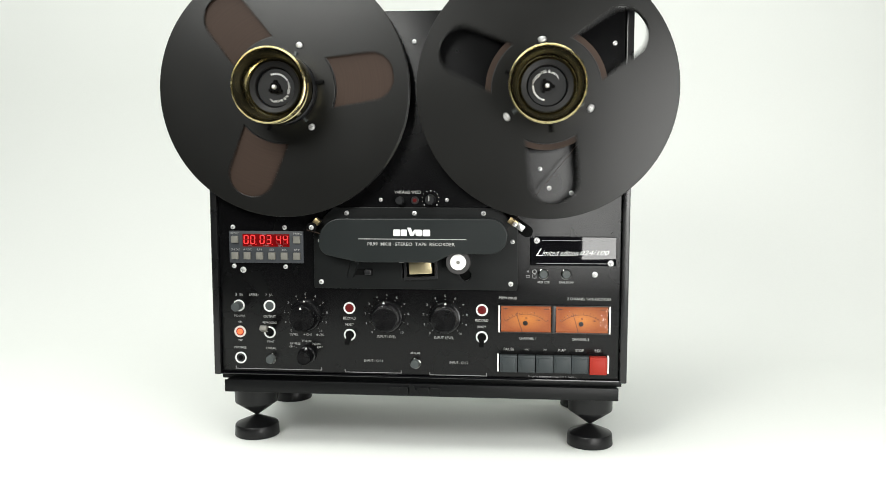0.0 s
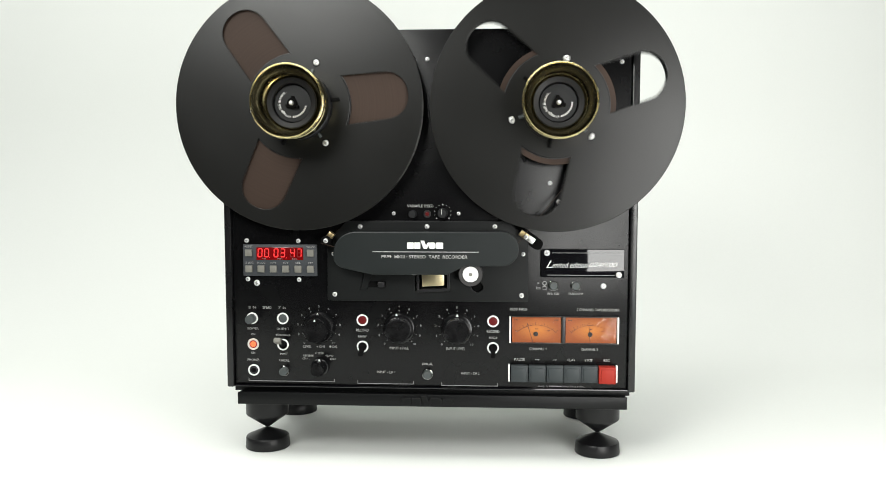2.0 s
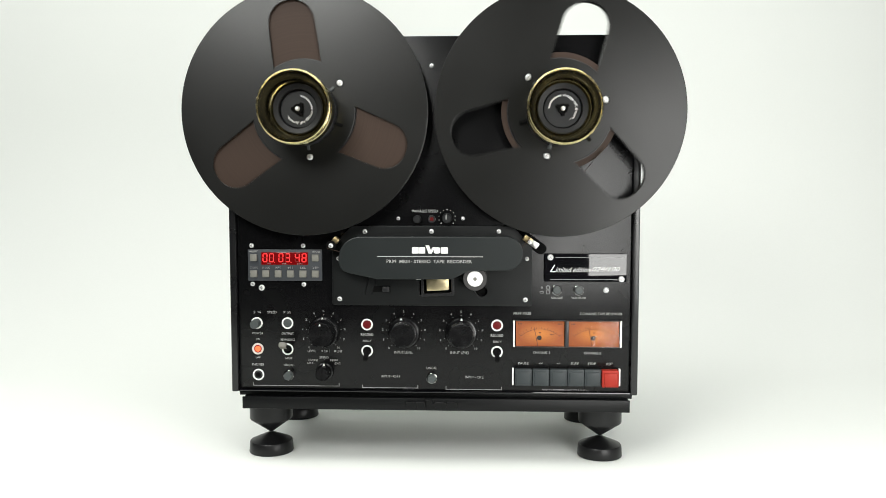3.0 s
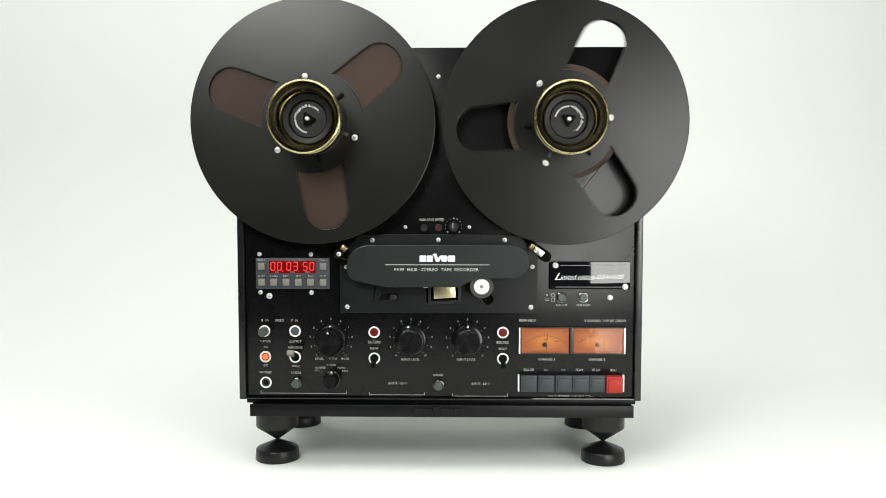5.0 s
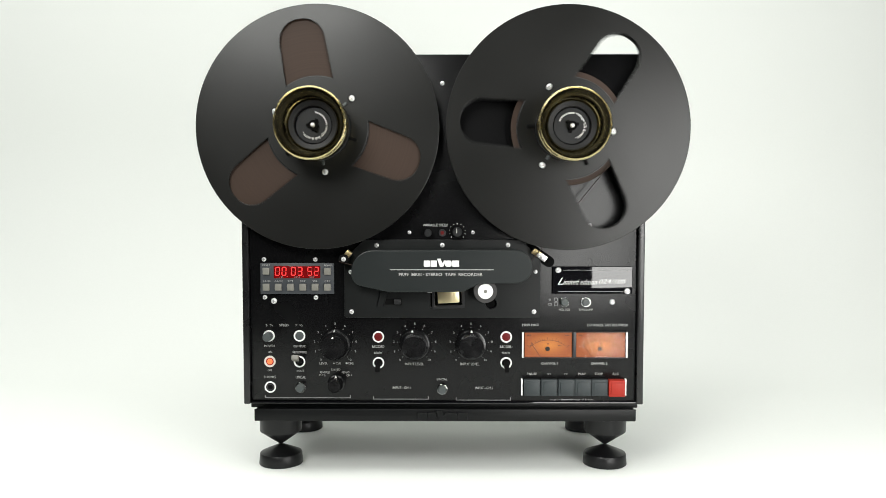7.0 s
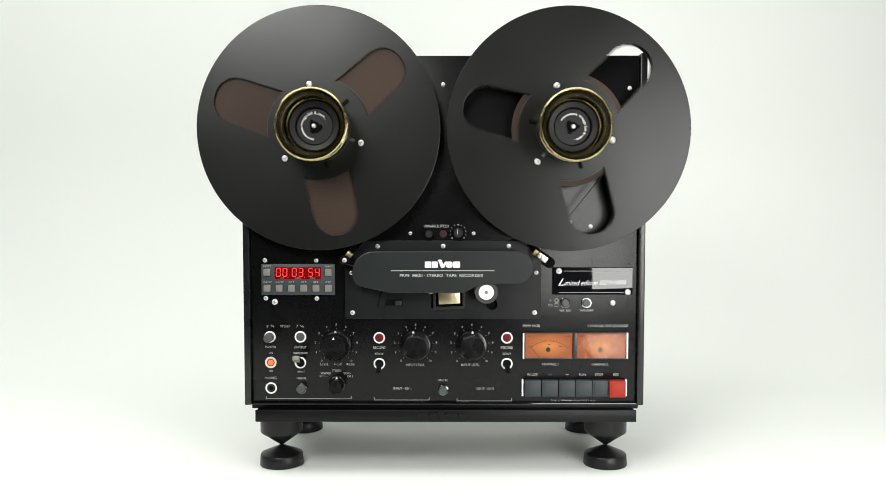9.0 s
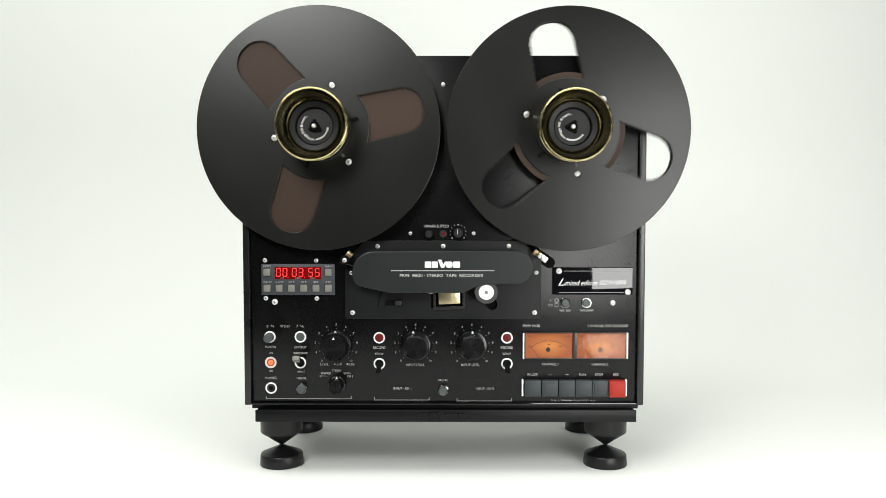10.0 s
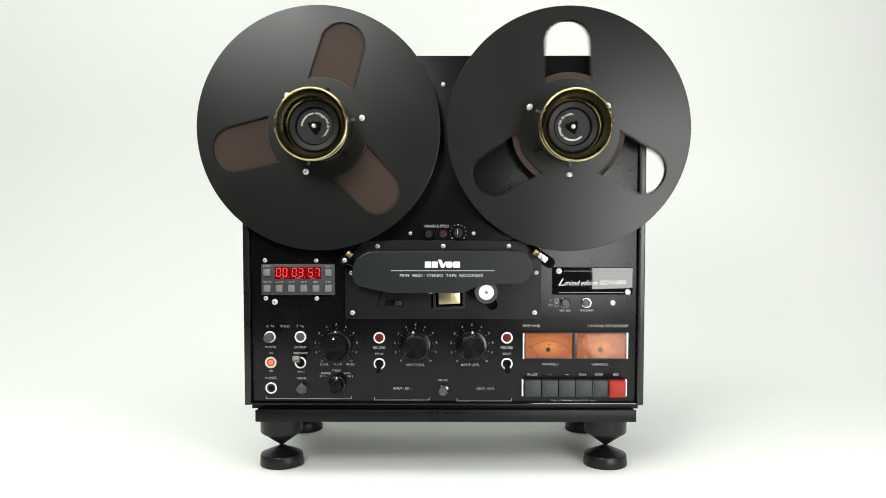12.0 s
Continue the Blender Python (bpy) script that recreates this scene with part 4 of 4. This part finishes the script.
def spindles():
    for x, z in ((-LX, LZ), (RX, RZ)):
        sp = empty("reel_turntable", (x, 0, z), recorder)
        tagged(sp, "black reel turntable behind the reel")
        part("disc", lathe(fresh(), [(0, -0.0110), (0.0440, -0.0110), (0.0455, -0.0100), (0.0455, -0.0060), (0.0200, -0.0040), (0.0200, 0.0)], 48), M_PLASTIC, sp)


LX, RX, RY = 0.1355, 0.1372, -0.0140
LZ, RZ = 0.3902, 0.3893


def window_outline(turn):
    """One opening of the flange: straight sides, a round outer end and an arc along the hub."""
    hw, rin, rout = 0.0262, 0.0548, 0.1182
    pts = []
    for k in range(13):
        a = -math.asin(hw / rin) + 2 * math.asin(hw / rin) * k / 12
        pts.append((rin * math.cos(a) * 1.0, rin * math.sin(a)))
    rr = 0.0238
    ho = 0.0250
    for k in range(19):
        a = radians(90 - 180 * k / 18)
        pts.append((rout - rr + rr * math.cos(a), (ho - rr if a > 0 else rr - ho) + rr * math.sin(a)))
    c, s = math.cos(turn), math.sin(turn)
    return [(x * c - z * s, x * s + z * c) for x, z in pts]


def reel(x, z, pack_radius, label):
    """A metal reel with its tape and a gold hub adapter; it turns about its own axis."""
    r = tagged(empty("tape_reel", (x, RY, z)), label, "tape reel", "reels on the recorder")
    loops = [circle(0.1322, 160), circle(0.030, 64)] + [window_outline(2 * math.pi * i / 3) for i in range(3)]
    me = smooth_mesh(flat(loops, 0.0020, 0.0005))
    mesh_object("front_flange", me, M_REEL, r, (0, -0.0050, 0), "matt black flange with three openings")
    mesh_object("rear_flange", me, M_REEL, r, (0, 0.0046, 0), "matt black flange with three openings")
    p = pack_radius
    part("tape_pack", lathe(fresh(), [(0.0560, -0.0022), (p - 0.0002, -0.0022), (p, -0.0020), (p, 0.0030), (p - 0.0002, 0.0032), (0.0560, 0.0032)], 128), M_TAPE, r, "wound brown magnetic tape")
    part("hub", lathe(fresh(), [(0.030, -0.0038), (0.0562, -0.0038), (0.0562, 0.0034), (0.030, 0.0034)], 72), M_PLASTIC, r)
    for i in range(3):
        a = radians(60 + 120 * i)
        screw(0.0490 * math.cos(a), 0.0490 * math.sin(a), 0.0034, r, -0.0058, turn=25 + 70 * i)
        # Flat dark ring on the flange, painted for the shade round the screw.
        part("screw_hole_shade", lathe(fresh(), [(0.0032, -0.0062), (0.0043, -0.0062)], 24), M_VOID, r, at=(0.0490 * math.cos(a), 0, 0.0490 * math.sin(a)))
        bm = box(fresh(), 0.0340, 0.0415, -0.0085, -0.0060, -0.0014, 0.0014, 0.0005)
        bmesh.ops.rotate(bm, verts=bm.verts[:], cent=(0, 0, 0), matrix=Matrix.Rotation(-a, 3, "Y"))
        part("stop_nub", bm, M_JACK, r, "grey stop")
        b = radians(120 * i + 2)
        bm = box(fresh(), 0.0330, 0.0448, -0.0095, -0.0060, -0.0017, 0.0017, 0.0006)
        bmesh.ops.rotate(bm, verts=bm.verts[:], cent=(0, 0, 0), matrix=Matrix.Rotation(-b, 3, "Y"))
        part("key_tab", bm, M_VOID, r, "black locking tab")
    # hub adapter: a knurled gold cup
    hub = empty("hub_adapter", (0, 0, 0), r)
    tagged(hub, "gold cup-shaped hub adapter with knurled rim")
    part("collar", lathe(fresh(), [(0.0, -0.0060), (0.0358, -0.0060), (0.0362, -0.0066), (0.0360, -0.0140), (0.0345, -0.0160)], 72), M_PLASTIC, hub)
    part("cup", lathe(fresh(), [(0.0340, -0.016), (0.0340, -0.026), (0.0352, -0.029), (0.0366, -0.031), (0.0366, -0.0580), (0.0366, -0.0600), (0.0362, -0.0603), (0.0357, -0.0595),
                                (0.0353, -0.0560), (0.0346, -0.0505), (0.0334, -0.0455), (0.0316, -0.0410), (0.0292, -0.0372), (0.0266, -0.0342), (0.0250, -0.0330)], 96), M_GOLD, hub, "polished gold cup")
    part("rim", lathe(fresh(), [(0.0363, -0.0580), (0.0367, -0.0590), (0.0366, -0.0606), (0.0362, -0.0610), (0.0357, -0.0604), (0.0354, -0.0590)], 96), M_RIM, hub, "satin gold rim")
    # fine teeth round the mouth of the cup
    bm = fresh()
    teeth = 108
    rows = []
    for y, k in ((-0.0594, 0.0), (-0.0586, 1.0), (-0.0532, 1.0), (-0.0522, 0.0)):
        ringv = []
        for i in range(teeth):
            for u, proud in ((0.0, 0.0), (0.25, 0.0), (0.42, 0.0010), (0.83, 0.0010)):
                q, a = 0.0366 + k * (0.0003 + proud), 2 * math.pi * (i + u) / teeth
                ringv.append(bm.verts.new((q * math.cos(a), y, q * math.sin(a))))
        rows.append(ringv)
    for a, b in zip(rows, rows[1:]):
        for i in range(len(a)):
            bm.faces.new((a[i], a[(i + 1) % len(a)], b[(i + 1) % len(a)], b[i]))
    part("knurl", bm, M_RIM, hub, "toothed gold band")
    part("flared_band", lathe(fresh(), [(0.0366, -0.0460), (0.0374, -0.0450), (0.0378, -0.0380), (0.0376, -0.0320), (0.0366, -0.0310)], 96), M_GOLD, hub, "polished gold band")
    part("grey_ring", lathe(fresh(), [(0.0262, -0.0340), (0.0260, -0.0358), (0.0252, -0.0363), (0.0206, -0.0350), (0.0200, -0.0342), (0.0198, -0.0280)], 72), M_GREYRING, hub)
    part("label_disc", lathe(fresh(), [(0, -0.0300), (0.0188, -0.0300), (0.0198, -0.0292)], 64), M_GREYDISC, hub)
    # printed round the disc, clockwise
    bm = fresh()
    s = "oooooooooo vintage hifi & more..."
    a = 105.0
    for i, ch in enumerate(s):
        step = {" ": 4.5, "i": 4.2, "f": 4.8, "m": 10.5, ".": 3.2, "&": 8.4, "r": 5.2, "t": 5.2}.get(ch, 7.4) * 1.13
        if ch != " ":
            mid = radians(a - step / 2)
            if i < 10:
                me2 = flat([rect(-0.00052, 0.00052, 0.0, 0.0019)], 0.0002)
            else:
                cu = bpy.data.curves.new("text", "FONT")
                cu.body, cu.size, cu.align_x, cu.resolution_u = ch, 0.0045, "CENTER", 2
                me2 = curve_mesh(cu)
            m = Matrix.Rotation(-(mid - math.pi / 2), 4, "Y") @ Matrix.Translation((0, -0.0303, 0.0128))
            me2.transform(m)
            bm.from_mesh(me2)
            bpy.data.meshes.remove(me2)
        a -= step
    part("lettering", bm, M_WHITE, hub, smooth=False)
    # three-lobed spindle with a bright tip
    bm = lathe(fresh(), [(0, -0.036), (0.0042, -0.036), (0.0050, -0.035), (0.0050, -0.0290)], 32)
    for i in range(3):
        a = radians(40 + 120 * i)
        b2 = box(fresh(), 0.0030, 0.0074, -0.0345, -0.0295, -0.0016, 0.0016, 0.0005)
        bmesh.ops.rotate(b2, verts=b2.verts[:], cent=(0, 0, 0), matrix=Matrix.Rotation(a, 3, "Y"))
        tmp = bpy.data.meshes.new("tmp")
        b2.to_mesh(tmp)
        b2.free()
        bm.from_mesh(tmp)
        bpy.data.meshes.remove(tmp)
    part("spindle", bm, M_VOID, hub, "black three-lobed spindle")
    part("spindle_tip", lathe(fresh(), [(0, -0.0395), (0.0016, -0.0392), (0.0024, -0.0380), (0.0025, -0.0355)], 24), M_STEEL, hub)
    return r


def tape_run():
    """The tape itself, from the supply reel past the guides to the take-up reel."""
    pts = [(-0.1135, 0.2440), (-0.1000, 0.2400), (0.0, 0.2260), (0.0960, 0.2420), (0.1075, 0.2560), (0.1815, 0.3480)]
    bm = fresh()
    w = 0.0001
    for (x0, z0), (x1, z1) in zip(pts, pts[1:]):
        d = Vector((z0 - z1, x1 - x0)).normalized() * w
        c = []
        for y in (-0.0195, -0.0138):
            for x, z, s in ((x0, z0, 1), (x1, z1, 1), (x1, z1, -1), (x0, z0, -1)):
                c.append(bm.verts.new((x + d.x * s, y, z + d.y * s)))
        bm.faces.new(c[:4])
        bm.faces.new(c[4:][::-1])
        for i in range(4):
            bm.faces.new((c[i], c[(i + 1) % 4], c[4 + (i + 1) % 4], c[4 + i]))
    ob = part("magnetic_tape", bm, M_TAPE, None, smooth=False)
    tagged(ob, "thin brown tape threaded between the two reels", "tape")


cabinet()
feet()
unit = counter()
digits(unit)
controls()
transport_keys()
meters()
head_block()
small_panel_things()
spindles()
reel_left = reel(-LX, LZ, 0.1225, "black metal reel full of brown tape, turning")
reel_right = reel(RX, RZ, 0.0620, "nearly empty black metal reel, turning")
tape_run()


# ---- what moves ----
def glide(knots, t):
    """A smooth curve through (time, value) knots."""
    ts, vs = [k[0] for k in knots], [k[1] for k in knots]
    n = len(ts)
    m = []
    for i in range(n):
        a, b = max(0, i - 1), min(n - 1, i + 1)
        m.append((vs[b] - vs[a]) / (ts[b] - ts[a]))
    i = max(j for j in range(n - 1) if ts[j] <= t)
    h = ts[i + 1] - ts[i]
    u = (t - ts[i]) / h
    return ((2 * u**3 - 3 * u**2 + 1) * vs[i] + (u**3 - 2 * u**2 + u) * h * m[i] + (-2 * u**3 + 3 * u**2) * vs[i + 1] + (u**3 - u**2) * h * m[i + 1])


LEFT_TURN = [(0, 8), (0.5, 79), (1, 144), (1.5, 198.5), (2, 246.2), (2.5, 291.8), (3, 337.3), (5, 519), (7, 699.5), (9, 881.3), (12, 1153.4)]
RIGHT_TURN = [(0, 155.6), (0.5, 296), (1, 419), (1.5, 525), (2, 618.3), (2.5, 706), (3, 793.8), (5, 1144.6), (7, 1495.3), (9, 1846), (12, 2371)]
LEFT_LEVEL = [(0, 18), (0.3, 0), (0.5, -14), (0.8, -2), (1.2, 4), (1.6, -14), (2, 17), (2.4, 18), (2.8, 20), (3.2, 2), (3.7, 12), (4.2, -6), (4.8, -18), (5.0, -4), (5.2, -5), (5.6, 1), (6, 6), (6.4, 28), (6.8, 32), (7.2, 38), (7.6, 40), (12, 40)]
RIGHT_LEVEL = [(0, 16), (0.4, 0), (0.8, -4), (1.2, 2), (1.6, -10), (2, 4), (2.4, 15), (2.8, 18), (3.2, 2), (3.7, 10), (4.2, -8), (4.8, -20), (5.0, -14), (5.2, -18), (5.6, -6), (6, 2), (6.2, 10), (6.4, 24), (6.8, 34), (7.2, 39), (7.6, 40), (12, 40)]


def motions():
    times = [i / 10 for i in range(121)]
    for ob, x, z, knots in ((reel_left, -LX, LZ, LEFT_TURN), (reel_right, RX, RZ, RIGHT_TURN)):
        walk(ob, [(t, pose(x, RY, z, 0, -glide(knots, t), 0)) for t in times])
    for (nd, zp), knots in zip(NEEDLES, (LEFT_LEVEL, RIGHT_LEVEL)):
        walk(nd, [(t, pose(0, -0.0023, zp, 0, -a, 0)) for t, a in knots])
    for ob, rows in FLIPS:
        walk(ob, rows)


motions()
